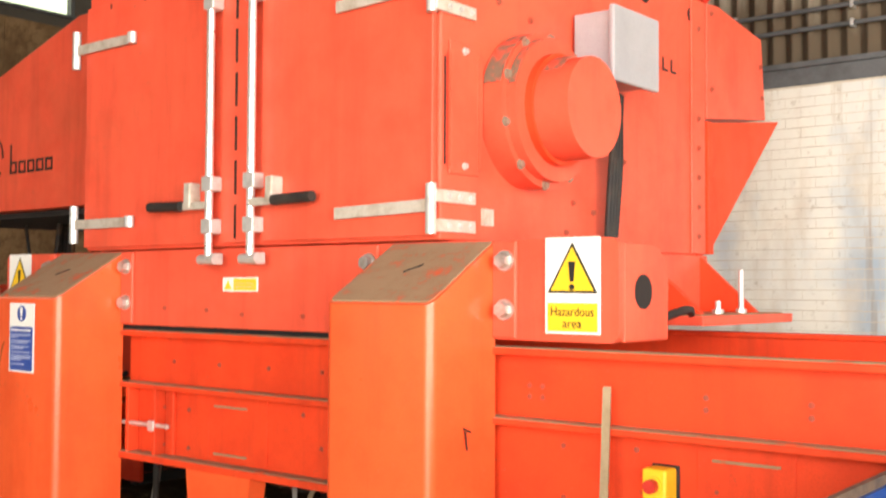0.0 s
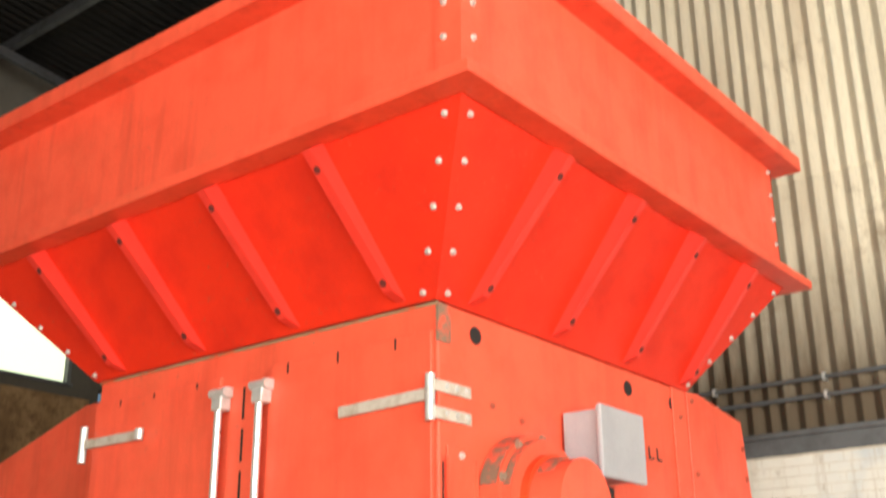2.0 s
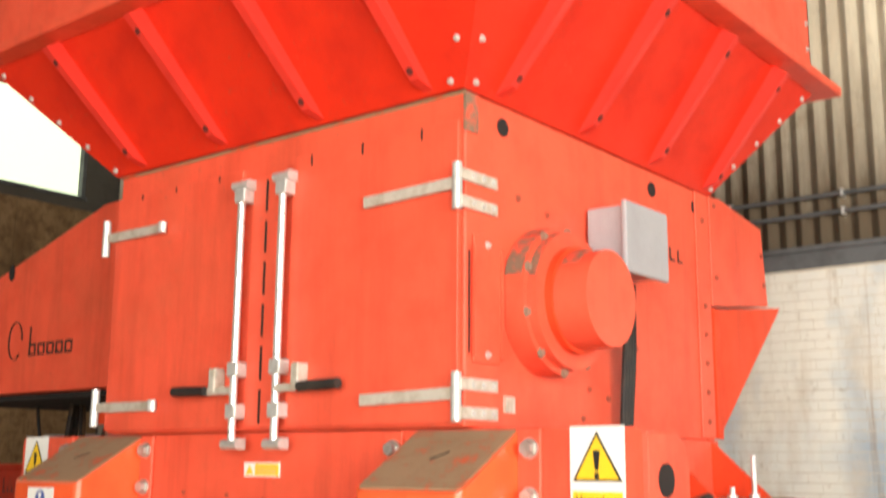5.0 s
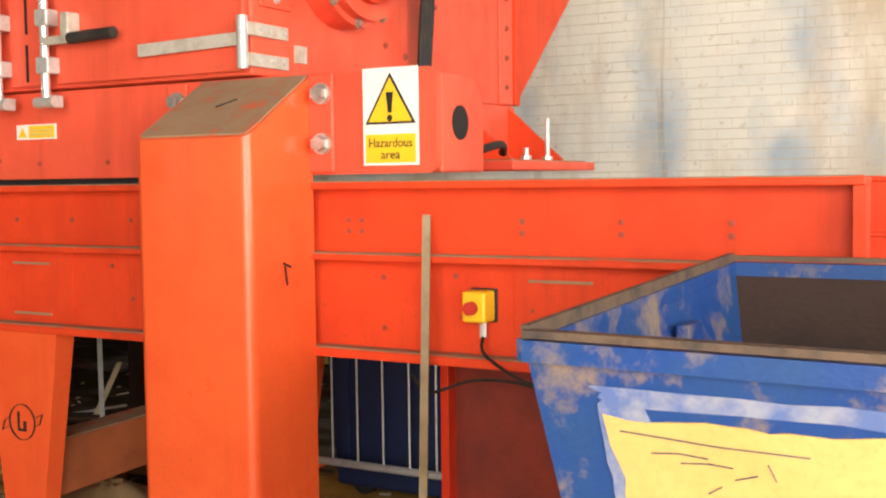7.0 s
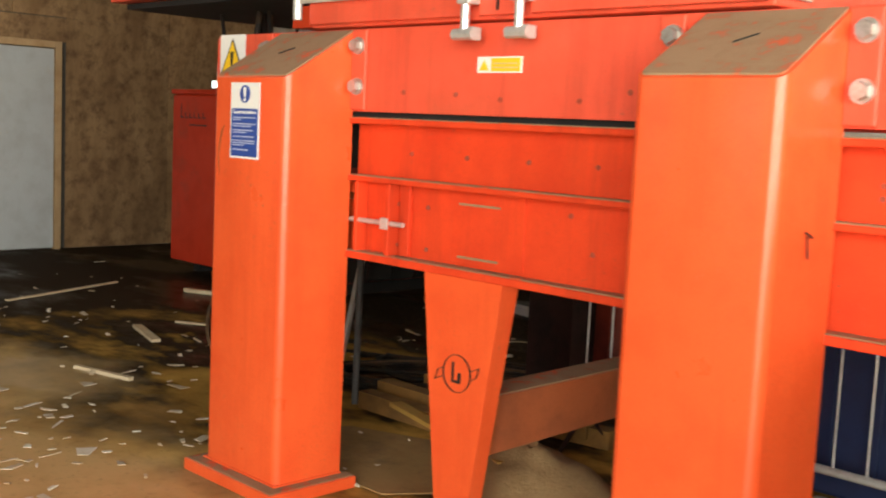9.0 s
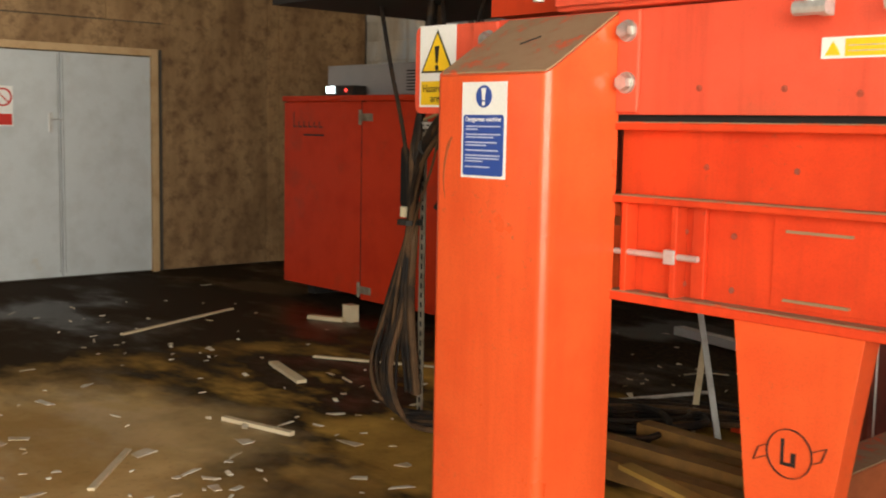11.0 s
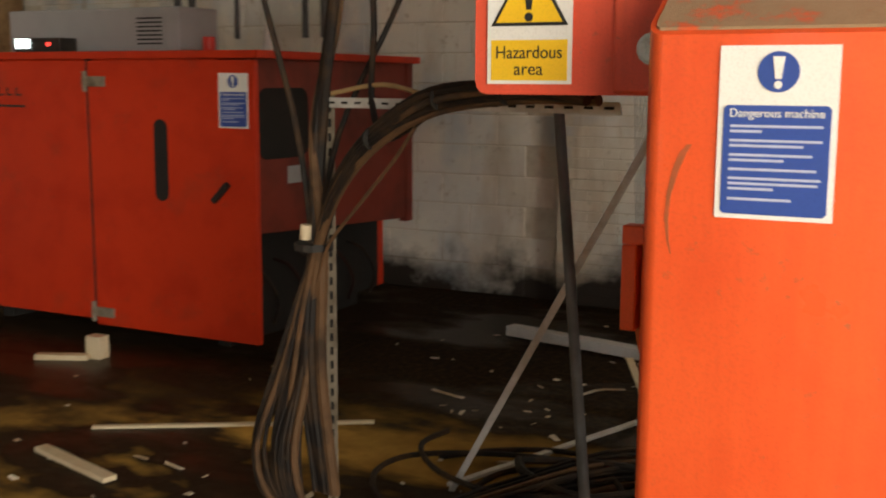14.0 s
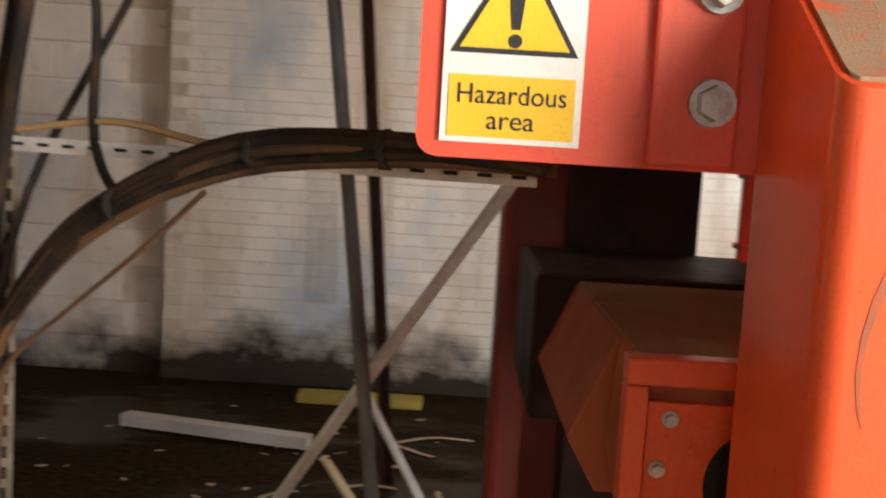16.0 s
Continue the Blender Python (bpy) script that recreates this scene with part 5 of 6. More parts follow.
def cables():
    root = thing("cable_bundle", (-6.1, 3.9, 0), "bundle of dusty black hoses tied to the slotted post", "cables")
    rnd = random.Random(11)
    j = lambda s: rnd.uniform(-s, s)
    for k in range(14):     # down from the tie and over the floor to the press
        a, r = k / 13, rnd.choice((0.008, 0.010, 0.012, 0.014))
        w = (k % 4) / 3
        part("hose", tube([(-4.98 + j(0.02), 3.30 + j(0.02), 1.528 + 0.032 * w), (-5.20, 3.40 + j(0.015), 1.528 + 0.036 * a + j(0.004)), (-5.53, 3.55 + j(0.02), 1.490 + 0.055 * a + j(0.006)), (-5.80, 3.68 + j(0.015), 1.368 + 0.058 * a), (-6.00, 3.80 + j(0.02), 1.20 + 0.05 * a + j(0.01)), (-6.13 - 0.03 * a, 3.89 + j(0.02), 0.98), (-6.17 - 0.12 * a, 3.88 + j(0.035), 0.6), (-6.19 - 0.20 * a, 3.84 + j(0.04), 0.28), (-6.10 - 0.16 * a + j(0.03), 3.82, 0.05 + 0.05 * a), (-5.92 + j(0.06), 3.84 + 0.16 * a, 0.02 + 0.02 * (k % 4)), (-5.66, 4.15 + 0.35 * a, 0.03 + 0.03 * (k % 3)), (-5.35, 4.65 + 0.4 * a, 0.04 + 0.03 * (k % 3)), (-4.7, 5.3 + 0.3 * a, 0.04)], r, 7), CABLE if k % 5 else BROWNCABLE, root)
    part("hose", tube([(-5.60, 3.58, 1.44), (-5.72, 3.66, 1.33), (-5.90, 3.76, 1.18), (-6.08, 3.86, 1.02), (-6.14, 3.88, 0.85)], 0.006, 6), BROWNCABLE, root, "thin slack cable")
    for k in range(5):      # up to the conveyor casing
        x, y = (-6.42, -6.10, -6.02, -5.75, -6.14)[k], (3.9, 3.98, 3.9, 4.0, 4.05)[k]
        part("hose", tube([(-6.16 + 0.02 * k, 3.90 + j(0.02), 0.15), (-6.20 + 0.02 * k, 3.88, 0.6), (-6.17 + 0.012 * k, 3.90, 1.02), (-6.17 + (x + 6.17) * 0.25, 3.92, 1.40), (-6.17 + (x + 6.17) * 0.65, y, 1.80), (x, y, 2.12)], (0.011, 0.022, 0.018, 0.010, 0.020)[k], 8), BROWNCABLE if k == 4 else CABLE, root)
    part("hose", tube([(-5.98, 3.93, 2.12), (-5.92, 3.9, 1.8), (-5.90, 3.85, 1.52), (-5.80, 3.75, 1.40), (-5.68, 3.68, 1.43), (-5.6, 3.64, 1.47)], 0.011, 7), CABLE, root)
    part("hose", tube([(-6.1, 3.93, 1.53), (-5.85, 3.84, 1.56), (-5.6, 3.72, 1.525), (-5.3, 3.56, 1.53), (-5.0, 3.4, 1.54)], 0.008, 6), TIMBERCABLE, root, "ochre cable")
    for k in range(7):      # slack loops lying on the floor
        cx, cy, ra, t0 = -5.55 + j(0.22), 4.55 + j(0.3), rnd.uniform(0.22, 0.42), rnd.uniform(0, math.tau)
        part("hose", tube([(cx + ra * 1.25 * math.cos(t0 + q * 0.62), cy + ra * math.sin(t0 + q * 0.62), 0.02 + 0.014 * k + 0.012 * math.sin(q * 1.7)) for q in range(8)], rnd.choice((0.012, 0.016, 0.02)), 7), CABLE, root)
    part("tie", rod((-6.155, 3.895, 1.005), (-6.155, 3.895, 1.03), 0.066, 12), BLACKRUB, root)
    part("tape", rod((-6.165, 3.86, 1.045), (-6.162, 3.86, 1.095), 0.019, 10), LATH, root, "strip of white tape")
    for x, y, z in ((-5.5, 3.535, 1.525), (-5.25, 3.425, 1.545), (-5.80, 3.68, 1.40)):
        part("tie", rod((x - 0.004, y, z), (x + 0.004, y - 0.004, z), 0.034, 12), BLACKRUB, root)


BROWNCABLE = surface("dust_caked_cable", (0.115, 0.058, 0.024), (0.035, 0.020, 0.011), 0.75, scale=7, fine=120, bmp=0.15)
TIMBERCABLE = surface("ochre_cable", (0.4, 0.26, 0.12), (0.3, 0.19, 0.09), 0.6)
cables()


def struts():
    s = thing("steel_stays", (-5.2, 3.7, 0), "galvanised flat stays and a grey pipe under the press", "stays")
    part("flat_bar", bar((-4.985, 4.0, 1.50), (-5.912, 4.476, 0.0), 0.024, 0.030, spin=0.9), GALV, s)
    part("flat_bar", bar((-5.425, 5.30, 0.706), (-4.915, 4.82, 0.0), 0.03, 0.012), GALV, s)
    part("flat_bar", bar((-5.92, 4.47, 0.02), (-5.482, 5.580, 0.03), 0.03, 0.012), GALV, s)
    part("flat_bar", bar((-5.554, 5.60, 0.31), (-5.10, 4.86, 0.0), 0.034, 0.012), LATH, s)
    part("pipe", rod((-5.48, 4.26, 2.10), (-5.185, 4.0, 0.0), 0.018, 12), IRON, s, "grey steel pipe", True)
    p = thing("rusty_post", (-5.37, 6.3, 0), "rusty brown steel angle post under the press", "post")
    part("flange", bar((-5.37, 6.30, 0), (-5.62, 6.30, 2.6), 0.008, 0.055, spin=radians(90)), RUST, p)
    part("flange", bar((-5.345, 6.33, 0), (-5.595, 6.33, 2.6), 0.008, 0.05), RUST, p)
    m = thing("wire_grille", (-5.6, 6.3, 1.0), "small grey wire grille fixed to the rusty post", "grille")
    for k in range(13):
        part("wire", rod((-5.75 + 0.011 * k, 6.30, 0.80), (-5.78 + 0.011 * k, 6.30, 1.54), 0.0016, 5), IRON, m)
    part("rail", rod((-5.79, 6.30, 1.54), (-5.52, 6.30, 1.54), 0.006, 6), IRON, m)
    part("rail", rod((-5.76, 6.30, 0.80), (-5.44, 6.30, 0.80), 0.002, 6), STEEL, m)


RUST = surface("rusty_steel", (0.085, 0.050, 0.032), (0.055, 0.034, 0.024), 0.8, 0.2, scale=6, bmp=0.3)
struts()


CAPDUST = surface("ochre_dust", (0.34, 0.21, 0.06), (0.24, 0.14, 0.04), 0.95, scale=7, fine=160, bmp=0.4)




def motor_casing():
    root = thing("drive_casing", (-4.55, 3.5, 0), "dusty red sheet-metal drive casing with a round opening", "machine casing")
    part("body", prism([(-4.825, 1.245), (-4.245, 1.245), (-4.245, 0.965), (-4.85, 0.965), (-4.905, 1.06)], "y", 3.40, 4.10, 0.004), RUSTRED, root, "rust-brown dusty cheek")
    part("nose", prism([(-4.825, 1.245), (-4.245, 1.245), (-4.245, 0.965), (-4.82, 0.965), (-4.84, 1.06)], "y", 3.20, 3.399, 0.004), RUSTRED, root)
    part("top_dust", prism([(-4.82, 3.21), (-4.82, 4.09), (-4.25, 4.09), (-4.25, 3.21)], "z", 1.2455, 1.251), CAPDUST, root, "thick ochre dust")
    part("front_frame", box(-4.85, -4.24, 3.15, 3.199, 1.215, 1.258, 0.004), ORANGE, root)
    part("front_frame", box(-4.85, -4.815, 3.15, 3.199, 1.02, 1.214, 0.004), ORANGE, root)
    part("front_panel", box(-4.81, -4.24, 3.175, 3.199, 0.965, 1.185), ORANGE, root)
    part("opening", prism([(-4.625 + 0.092 * math.cos(k * math.tau / 28), 1.06 + 0.092 * math.sin(k * math.tau / 28)) for k in range(28)], "y", 3.168, 3.1745), HOLE, root, "dark round opening")
    for x, z in ((-4.775, 1.16), (-4.79, 1.08), (-4.775, 0.98)):
        piece("bolt", BOLT_SMALL, root, (x, 3.175, z), FACE_S)
    part("mounting", box(-4.24, -4.222, 3.25, 3.7, 0.98, 1.24), RED_DARK, root)
    part("belt_cover", box(-4.92, -4.26, 4.11, 4.80, 0.90, 1.262, 0.02), NEAR_BLACK, root, "black greasy belt cover")
    # added box: hides the bright rear pillar, its black stands in for shade
    filler = thing("dark_filler_box", (-4.58, 4.95, 0.97), "added black box for the shade behind the drive casing", "machine casing")
    part("casing", box(-4.76, -4.405, 4.84, 5.09, 0.97, 1.555, 0.01), NEAR_BLACK, filler)
    part("end_plate", box(-4.78, -4.39, 4.80, 4.839, 0.95, 1.558, 0.004), NEAR_BLACK, filler)
    part("foot", box(-4.74, -4.43, 4.86, 5.07, 0.0, 0.969, 0.004), NEAR_BLACK, filler)
    back = thing("rear_pillar", (-4.9, 5.2, 0), "deep red steel pillar on the far side of the press", "pillar")
    # the shade behind the press is in this pillar's dark red
    part("casing", box(-4.96, -4.33, 5.1, 5.42, 0.03, 1.85, 0.03), SHADERED, back)
    part("base_plate", box(-5.0, -4.29, 5.05, 5.48, 0, 0.03), RED_DARK, back)


motor_casing()


# ---- power pack cabinet ----

def power_pack():
    root = thing("power_pack_cabinet", (-9.0, 6.5, 0.12), "deep red steel power pack cabinet with two shut doors", "cabinet")
    X0, X1, Y0, Y1, Z0, Z1 = -10.25, -7.72, 5.72, 7.6, 0.12, 1.69
    part("body", prism([(X0, Y0 + 0.22), (X0 + 0.2, Y0 + 0.03), (-8.0, Y0 + 0.03), (-8.0, Y1), (X0, Y1)], "z", Z0, Z1, 0.006), CABRED, root)
    part("top", prism([(X0 - 0.02, Y0 + 0.2), (X0 + 0.19, Y0 - 0.01), (X1 + 0.02, Y0 - 0.01), (X1 + 0.02, Y1), (X0 - 0.02, Y1)], "z", Z1, Z1 + 0.045, 0.006), CABRED, root)
    d1 = part("door", box(X0 + 0.21, -8.95, Y0, Y0 + 0.029, Z0 + 0.01, Z1 - 0.01, 0.004), CABRED, root)
    d2 = part("door", box(-8.92, X1, Y0 - 0.012, Y0 + 0.029, Z0 - 0.02, Z1 - 0.01, 0.004), CABRED, root)
    part("joint", box(-8.948, -8.922, Y0 + 0.002, Y0 + 0.0285, Z0, Z1), HOLE, root)
    pts = [(-8.38 + 0.05 * math.cos(radians(a)), (1.30 if a < 180 else 0.93) + 0.05 * math.sin(radians(a))) for a in range(0, 360, 20)]
    part("slot", prism(pts, "y", Y0 - 0.016, Y0 - 0.0125), HOLE, d2, "long dark rounded slot")
    lev = part("handle", bar((-8.0, Y0 - 0.03, 0.90), (-7.90, Y0 - 0.03, 1.0), 0.03, 0.03), BLACKRUB, d2, "black turn handle")
    for z in (1.56, 0.18):
        part("hinge", box(-8.96, -8.78, Y0 - 0.022, Y0 - 0.0125, z - 0.03, z + 0.03, 0.003), DIMSTEEL, d2)
        part("hinge_pin", rod((-8.935, Y0 - 0.022, z - 0.06), (-8.935, Y0 - 0.022, z + 0.06), 0.013, 10), DIMSTEEL, d2)
    for k in range(6):
        x = -9.9 + 0.075 * k
        part("emblem_bar", box(x, x + 0.012, Y0 - 0.003, Y0 - 0.0002, 1.47, 1.60 if k == 0 else 1.52), BLACK, d1, "dark printed mark")
        part("emblem_bar", box(x + 0.012, x + 0.05, Y0 - 0.003, Y0 - 0.0002, 1.47, 1.482), BLACK, d1)
    part("emblem_bar", box(-9.75, -9.45, Y0 - 0.003, Y0 - 0.0002, 1.40, 1.415), BLACK, d1)
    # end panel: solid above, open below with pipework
    # the press's shade on the end panel is in its colour
    part("end_panel", prism([(Y0 + 0.03, 0.72), (Y1, 0.62), (Y1, Z1), (Y0 + 0.03, Z1)], "x", -7.80, -7.77, 0.003), SHADERED, root, "end panel with shade in its dark red")
    # black panel in place of the shade inside the open end
    part("hollow_shade", box(-7.999, -7.99, Y0 + 0.05, Y1 - 0.1, 0.125, 0.72), HOLE, root, "black panel for the shade inside the open end")
    part("end_window", prism([(6.05 + 0.24 * (1 if 270 < a or a < 90 else -1) * 0.7 + 0.08 * math.cos(radians(a)), 1.33 + (0.12 if a < 180 else -0.12) + 0.08 * math.sin(radians(a))) for a in range(5, 360, 10)], "x", -7.768, -7.764), HOLE, root, "dark rounded opening")
    part("label_plate", box(-7.768, -7.764, 6.08, 6.24, 0.98, 1.08), GREYBOX, root)
    part("end_post", box(-7.82, -7.76, Y1 - 0.09, Y1, 0.60, Z1, 0.003), SHADERED, root)
    for k in range(5):
        y = 5.95 + 0.28 * k
        part("pipe", tube([(-7.98, y, 0.5), (-7.86, y, 0.46), (-7.80, y + 0.06, 0.3), (-7.86, y + 0.1, 0.15)], 0.011, 8), NEAR_BLACK if k % 2 else CABLE, root)
    for x in (-10.0, -8.2):
        part("foot", box(x, x + 0.1, 5.95, 7.4, 0.0, 0.12), HOLE, root)
    ms = machine_sign(-7.86, 1.46, Y0 - 0.0125)
    b = thing("control_box", (-9.2, 6.4, 1.735), "grey steel control box with a lit display, on the cabinet", "control box")
    part("body", box(-10.1, -8.65, 6.22, 6.6, 1.736, 2.02, 0.01), GREYBOX, b)
    part("vent_panel", box(-9.0, -8.76, 6.212, 6.2195, 1.77, 1.98, 0.003), GREYBOX, b)
    for k in range(7):
        part("vent_slot", box(-8.98, -8.78, 6.209, 6.2115, 1.79 + 0.026 * k, 1.80 + 0.026 * k), HOLE, b)
    m = thing("display_unit", (-9.6, 6.2, 1.735), "small dark control unit with a lit white display and red lamp", "control unit")
    part("case", box(-9.80, -9.40, 5.98, 6.12, 1.736, 1.83, 0.006), BLACKRUB, m)
    part("screen", box(-9.78, -9.66, 5.972, 5.9795, 1.765, 1.825), SCREEN, m, "lit white display")
    part("lamp", rod((-9.50, 5.98, 1.79), (-9.50, 5.972, 1.79), 0.012, 10), REDLED, m, "lit red lamp")
    c = solid("red_cup", rod((-8.25, 6.0, 1.736), (-8.25, 6.0, 1.82), 0.035, 14), REDPLASTIC, "small red plastic pot on the cabinet", "pot", smooth=True)
    bt = solid("plastic_bottle", rod((-8.05, 6.3, 1.736), (-8.05, 6.3, 1.90), 0.035, 14, r2=0.02), TRUNK, "clear plastic bottle on the cabinet", "bottle", smooth=True)


power_pack()


def wall_pipes():
    root = thing("wall_conduits", (-9.0, 8.1, 2.1), "grey conduits running up the masonry wall", "conduit")
    for x, r in ((-10.2, 0.03), (-10.05, 0.03), (-8.95, 0.025), (-8.75, 0.05), (-9.6, 0.02)):
        part("pipe", rod((x, 8.06, 1.9), (x, 8.06, 3.2), r, 12), IRON, root, smooth=True)


wall_pipes()


# ---- on the floor ----
def flat(a, b, w, t, mat, label, name="timber_lath", category="lath"):
    a, b = Vector(a), Vector(b)
    d = (b - a)
    s = Vector((-d.y, d.x, 0)).normalized() * (w / 2)
    bm = bmesh.new()
    lo = [bm.verts.new(v + Vector((0, 0, 0.001))) for v in (a - s, a + s, b + s, b - s)]
    hi = [bm.verts.new(v + Vector((0, 0, 0.001 + t))) for v in (a - s, a + s, b + s, b - s)]
    bm.faces.new(lo), bm.faces.new(hi)
    for i in range(4):
        bm.faces.new((lo[i], lo[(i + 1) % 4], hi[(i + 1) % 4], hi[i]))
    return solid(name, bm, mat, label, category, "laths on the floor")


flat((-9.10, 3.75, 0), (-9.60, 4.93, 0), 0.035, 0.012, LATH, "long thin timber lath lying on the oily floor")
flat((-7.70, 4.40, 0), (-6.60, 5.06, 0), 0.03, 0.012, LATH, "long pale timber lath lying on the floor")
flat((-7.68, 4.08, 0), (-7.15, 3.93, 0), 0.06, 0.02, LATH, "short pale timber batten on the floor")
flat((-6.73, 3.17, 0), (-6.28, 3.28, 0), 0.035, 0.02, LATH, "yellowish timber batten on the floor")
flat((-8.9, 5.2, 0.0), (-8.62, 5.32, 0), 0.06, 0.03, LATH, "bright timber offcut by the cabinet")
solid("timber_offcut", box(-8.66, -8.56, 5.34, 5.42, 0.001, 0.13), LATH, "short upright timber offcut by the cabinet", "offcut")
flat((-6.116, 2.196, 0), (-6.533, 2.559, 0), 0.03, 0.012, LATH, "thin timber strip on the floor")
solid("plastic_trunking", bar((-6.74, 6.99, 0.04), (-5.76, 6.76, 0.04), 0.09, 0.06), TRUNK, "length of pale grey plastic trunking on the floor", "trunking")
solid("yellow_offcut", box(-5.96, -5.24, 7.66, 7.84, 0.0, 0.05, 0.01), surface("mossy_board", (0.42, 0.34, 0.06), (0.3, 0.24, 0.05), 0.8), "yellowish board lying along the wall", "board")


OLDTIMBER = surface("old_timber", (0.24, 0.115, 0.025), (0.13, 0.065, 0.018), 0.8, scale=5, fine=60, bmp=0.2)
CARD = surface("trodden_cardboard", (0.34, 0.205, 0.075), (0.25, 0.14, 0.05), 0.85, scale=3, fine=60, bmp=0.1, dirt=(0.16, 0.10, 0.05), dirt_lo=0.5, dirt_hi=0.7)
solid("cardboard_sheet", prism([(-5.05, 3.18), (-4.0, 3.16), (-3.75, 3.55), (-4.2, 3.95), (-4.85, 3.7)], "z", 0.002, 0.007), CARD, "flattened brown cardboard sheet on the floor", "cardboard")
flat((-4.75, 3.9, 0.1), (-3.75, 3.62, 0.1), 0.07, 0.02, surface("yellow_plank", (0.44, 0.25, 0.05), (0.32, 0.17, 0.035), 0.75, scale=5, fine=60, bmp=0.15), "yellowish plank lying across the old timbers")


def scrap_strip(x, y, length, turn, mat, label):
    """A curled strip of packaging lying on the floor."""
    c, q = math.cos(turn), math.sin(turn)
    line = [(x + c * length * t - q * 0.10 * length * math.sin(3 * t), y + q * length * t + c * 0.10 * length * math.sin(3 * t), 0.006 + 0.03 * length * math.sin(math.pi * t) ** 2) for t in (0, 0.2, 0.4, 0.6, 0.8, 1.0)]
    bm = bmesh.new()
    rows = []
    for p in line:
        rows.append([bm.verts.new((p[0] - q * s * 0.012, p[1] + c * s * 0.012, p[2] + h)) for s in (-1, 1) for h in (0, 0.003)])
    for a, b in zip(rows, rows[1:]):
        for i, k in ((0, 1), (1, 3), (3, 2), (2, 0)):
            bm.faces.new((a[i], a[k], b[k], b[i]))
    for r in (rows[0], rows[-1]):
        bm.faces.new((r[0], r[1], r[3], r[2]))
    return solid("plastic_strip", bm, mat, label, "strip", "scraps on the floor")


for x, y, length, turn in ((-5.35, 6.95, 0.42, 0.3), (-5.15, 6.75, 0.30, 2.4), (-5.9, 5.9, 0.28, 0.9), (-5.0, 5.9, 0.35, 1.9), (-6.4, 5.6, 0.22, 2.8), (-5.55, 6.2, 0.25, 0.1)):
    scrap_strip(x, y, length, turn, CHIP, "pale curled packing strip on the dirty floor")


def timbers():
    rnd = random.Random(4)
    for k in range(4):
        y = 4.0 + 0.16 * k
        a, b = Vector((-5.0 + rnd.uniform(-0.2, 0.2), y, 0.05 + 0.03 * (k % 2))), Vector((-3.95 + rnd.uniform(-0.2, 0.2), y + rnd.uniform(-0.15, 0.25), 0.05 + 0.03 * (k % 2)))
        solid("timber_beam", bar(a, b, 0.09, 0.09), OLDTIMBER, "rough brown timber beam lying under the press", "timber", "timbers under the press")


timbers()


def mound(name, cx, cy, rx, ry, h, mat, label, category):
    bm = bmesh.new()
    rows = []
    for i in range(9):
        t = i / 8
        rows.append([bm.verts.new((cx + rx * math.cos(a) * (1 - t) * (1 + 0.25 * noise.noise((math.cos(a) * 2, math.sin(a) * 2, cx))), cy + ry * math.sin(a) * (1 - t) * (1 + 0.25 * noise.noise((math.cos(a) * 2, math.sin(a) * 2, cy))), 0.001 + h * (1 - (1 - t) ** 2) * (1 + 0.35 * noise.noise((cx + math.cos(a), math.sin(a), 3 * t))))) for a in [k * math.tau / 28 for k in range(28)]])
    for r, s in zip(rows, rows[1:]):
        for k in range(28):
            bm.faces.new((r[k], r[(k + 1) % 28], s[(k + 1) % 28], s[k]))
    bmesh.ops.remove_doubles(bm, verts=bm.verts, dist=0.0005)
    return solid(name, bm, mat, label, category, smooth=True)


SAND = surface("sawdust", (0.33, 0.215, 0.10), (0.23, 0.14, 0.06), 0.95, scale=8, fine=90, bmp=0.5)
mound("dust_mound", -3.75, 3.75, 0.42, 0.35, 0.16, SAND, "low heap of grey-brown sawdust under the press", "heap")
mound("dust_mound", -2.9, 3.5, 0.5, 0.3, 0.09, SAND, "low heap of grey-brown sawdust by the pillar", "heap")
mound("rubbish_mound", -1.0, 4.2, 0.7, 0.5, 0.18, SAND, "heap of brown dust and scraps beside the leg", "heap")


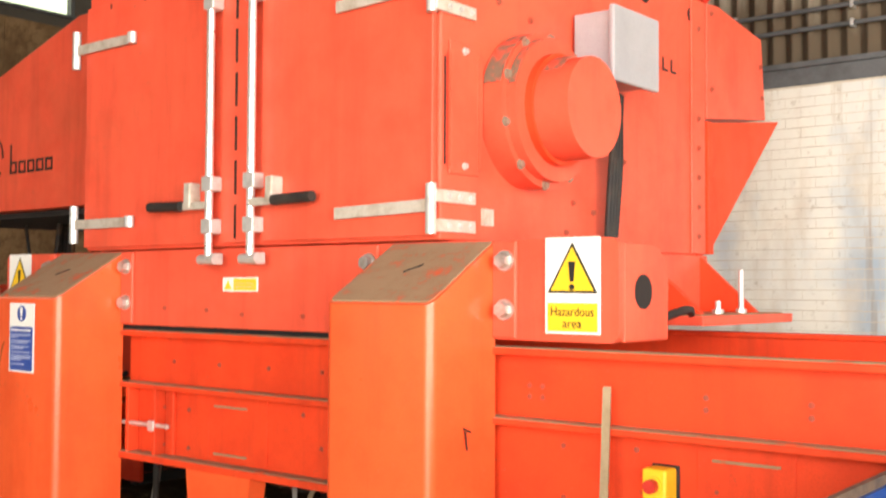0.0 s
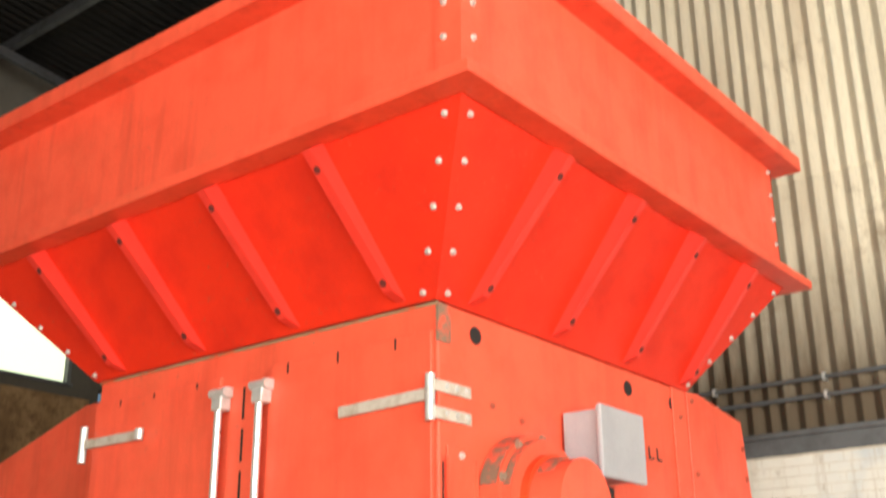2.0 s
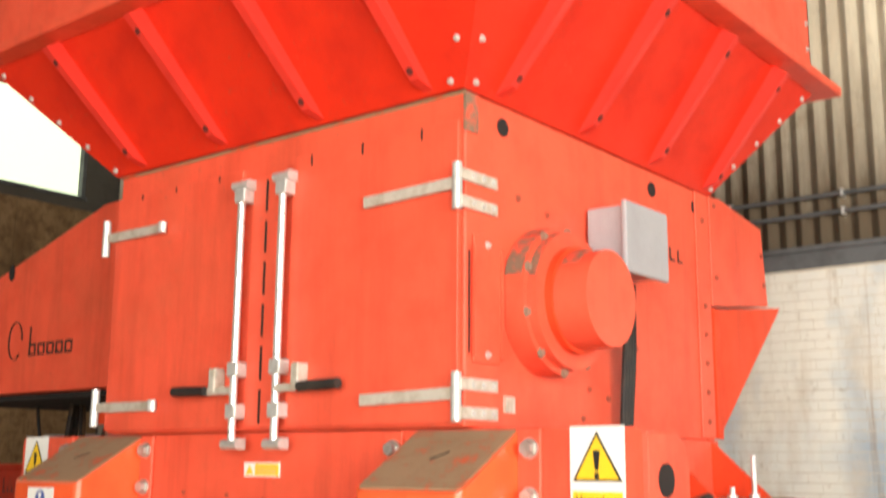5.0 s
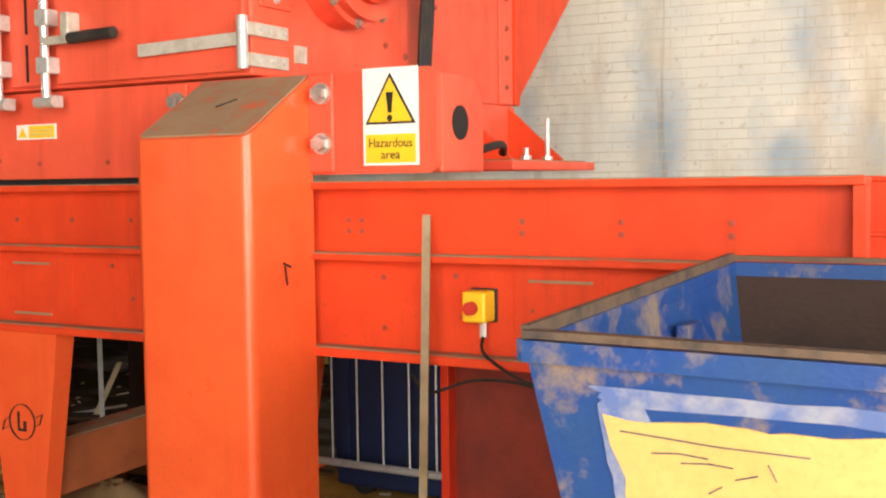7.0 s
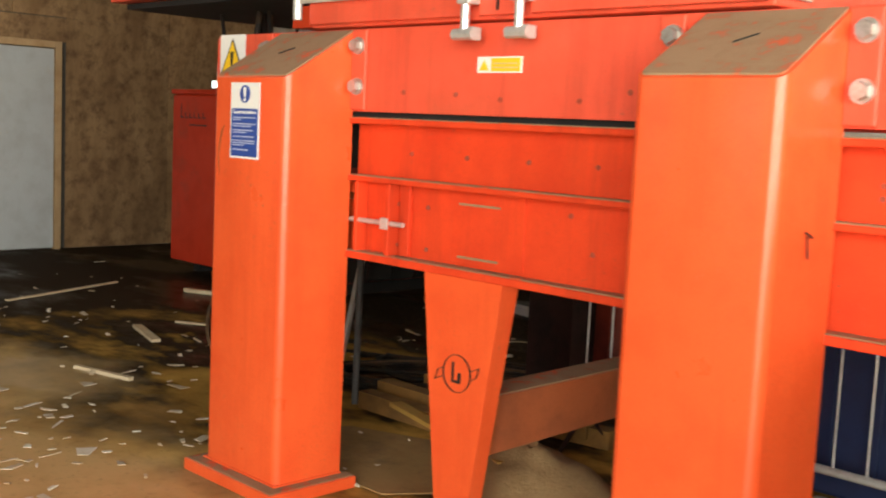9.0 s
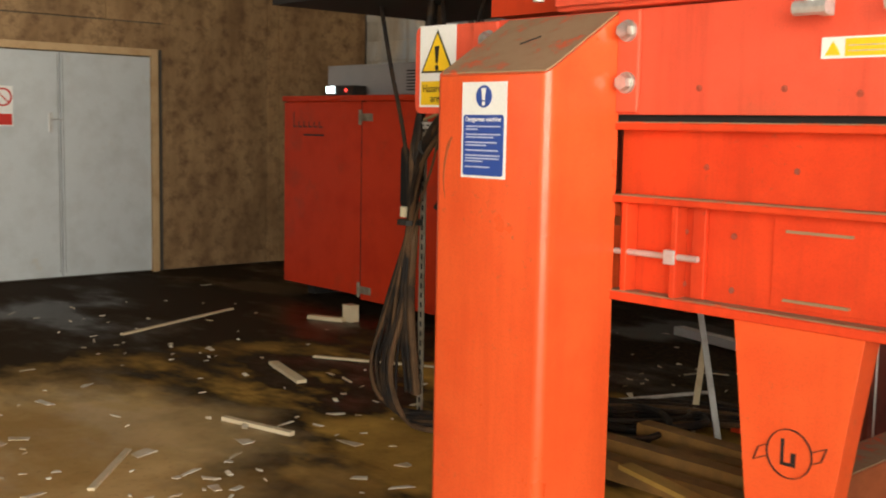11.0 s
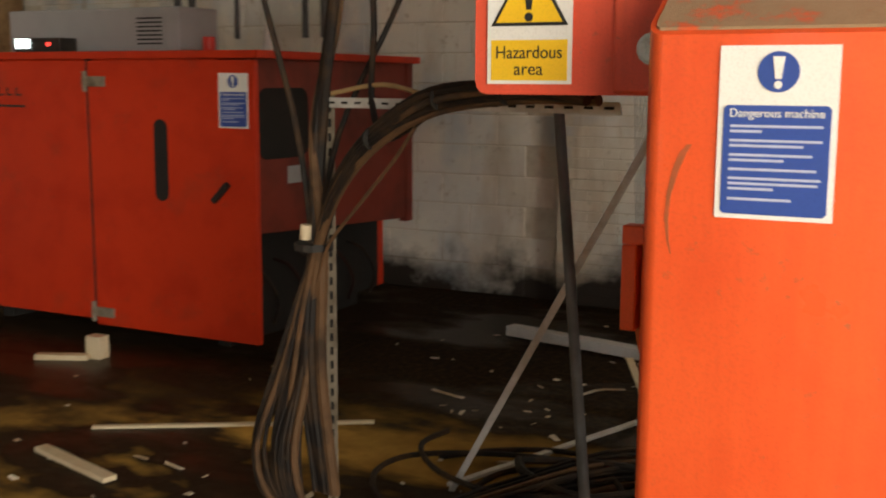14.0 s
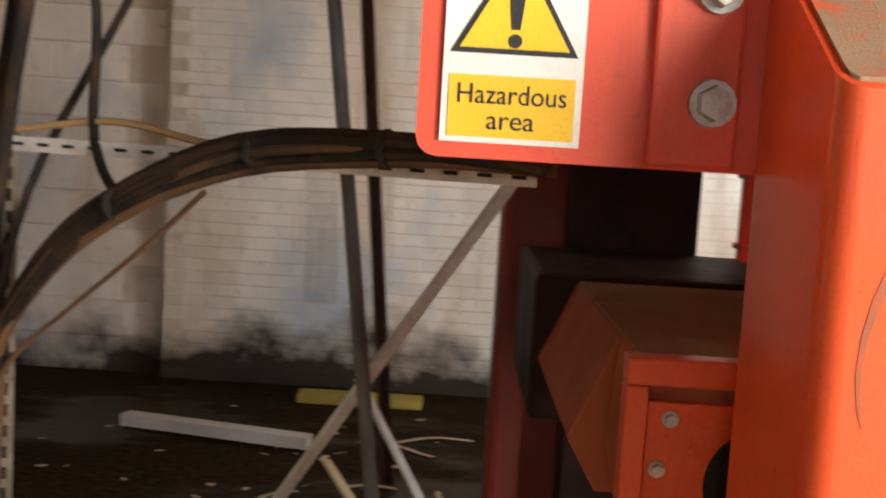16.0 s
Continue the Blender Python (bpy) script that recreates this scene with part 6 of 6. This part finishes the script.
def litter():
    """Scattered chips, paper scraps and splinters."""
    rnd = random.Random(21)
    bm = bmesh.new()
    spots = [((-6.2, 3.6), 1.9, 34), ((-7.8, 4.2), 1.6, 24), ((-5.0, 5.0), 1.2, 60), ((-3.2, 3.9), 0.9, 60), ((-5.5, 2.3), 1.1, 30), ((-5.6, 6.6), 1.4, 50), ((-9.6, 4.2), 1.6, 20), ((-1.6, 4.0), 0.9, 40), ((-6.4, 2.4), 1.5, 22), ((-5.2, 2.75), 0.7, 14), ((-6.3, 2.4), 1.2, -9), ((-5.45, 2.5), 0.9, -7), ((-5.2, 2.6), 0.8, 22), ((-8.6, 3.2), 1.6, 14)]
    for (cx, cy), s, n in spots:
        for _ in range(abs(n)):
            x, y = rnd.gauss(cx, s * 0.5), rnd.gauss(cy, s * 0.5)
            if y > 7.9 or x < -11.9 or (-10.4 < x < -7.6 and y > 5.6):
                continue
            l, w, a, z = rnd.uniform(0.006, 0.03) * rnd.choice((0.6, 0.8, 1, 2.2)), rnd.uniform(0.004, 0.022), rnd.uniform(0, math.tau), rnd.uniform(0.002, 0.008)
            if n < 0:
                l, w = rnd.uniform(0.04, 0.09), rnd.uniform(0.015, 0.05)
            c, q = math.cos(a), math.sin(a)
            tilt = rnd.uniform(-0.006, 0.012)
            pts = [(-l, -w * rnd.uniform(0.3, 1)), (l, -w * rnd.uniform(0.2, 1)), (l * rnd.uniform(0.5, 1), w), (-l * rnd.uniform(0.4, 1), w * rnd.uniform(0.5, 1))]
            lo = [bm.verts.new((x + u * c - v * q, y + u * q + v * c, z + max(0, tilt * u / l))) for u, v in pts]
            hi = [bm.verts.new((v.co.x, v.co.y, v.co.z + 0.003)) for v in lo]
            bm.faces.new(lo), bm.faces.new(hi)
            for i in range(4):
                bm.faces.new((lo[i], lo[(i + 1) % 4], hi[(i + 1) % 4], hi[i]))
    return solid("litter", bm, CHIP, "scattered wood chips and paper scraps on the floor", "litter", kind="stuff")


litter()


# ---- masonry pieces ----
def masonry():
    rnd = random.Random(7)
    block = [finish(box(-0.2215, 0.2215, -0.03, 0.03, -0.1085, 0.1085, 0.005, seg=1), "block", WASH)]
    half = finish(box(-0.106, 0.106, -0.03, 0.03, -0.106, 0.106, 0.006, seg=1), "block", WASH)
    for r in range(15):
        z = 0.11 + 0.2225 * r
        if z > 3.2:
            break
        x = WEST + 0.2 + (0.225 if r % 2 else 0)
        while x < -6.95:
            edge = x + 0.22 > -6.86
            piece("block", half if edge else block[0], wall_north, (x - (0.11 if edge else 0), NORTH + 0.051 + rnd.uniform(-0.003, 0.003), min(z, 3.11)))
            x += 0.449
    brick = finish(box(-0.1105, 0.1105, -0.03, 0.03, -0.0345, 0.0345, 0.003, seg=1), "brick", WASH)
    rest, faces = [], []
    src = [(sx * 0.1105, sy * 0.03, sz * 0.0345) for sx in (-1, 1) for sy in (-1, 1) for sz in (-1, 1)]
    quad = ((0, 1, 3, 2), (4, 6, 7, 5), (0, 4, 5, 1), (2, 3, 7, 6), (0, 2, 6, 4), (1, 5, 7, 3))
    for r in range(43):
        z = 0.04 + 0.0745 * r
        if z > 3.19:
            break
        x = -6.85 + (0.107 if r % 2 else 0.0) + 0.107
        while x < EAST:
            y = NORTH - 0.0435 + rnd.uniform(-0.0015, 0.0015)
            if -6.85 < x < -4.35 and z < 1.75:
                piece("brick", brick, pier, (x, y, z))
            else:
                n = len(rest)
                rest.extend((x + a, y + b, z + c) for a, b, c in src)
                faces.extend(tuple(n + i for i in q) for q in quad)
            x += 0.2245
    me = bpy.data.meshes.new("brickwork")
    me.from_pydata(rest, [], faces)
    me.materials.append(WASH)
    ob = new("brickwork", me)
    ob.parent = pier
    tagged(ob, "whitewashed brick courses", kind="stuff")


masonry()
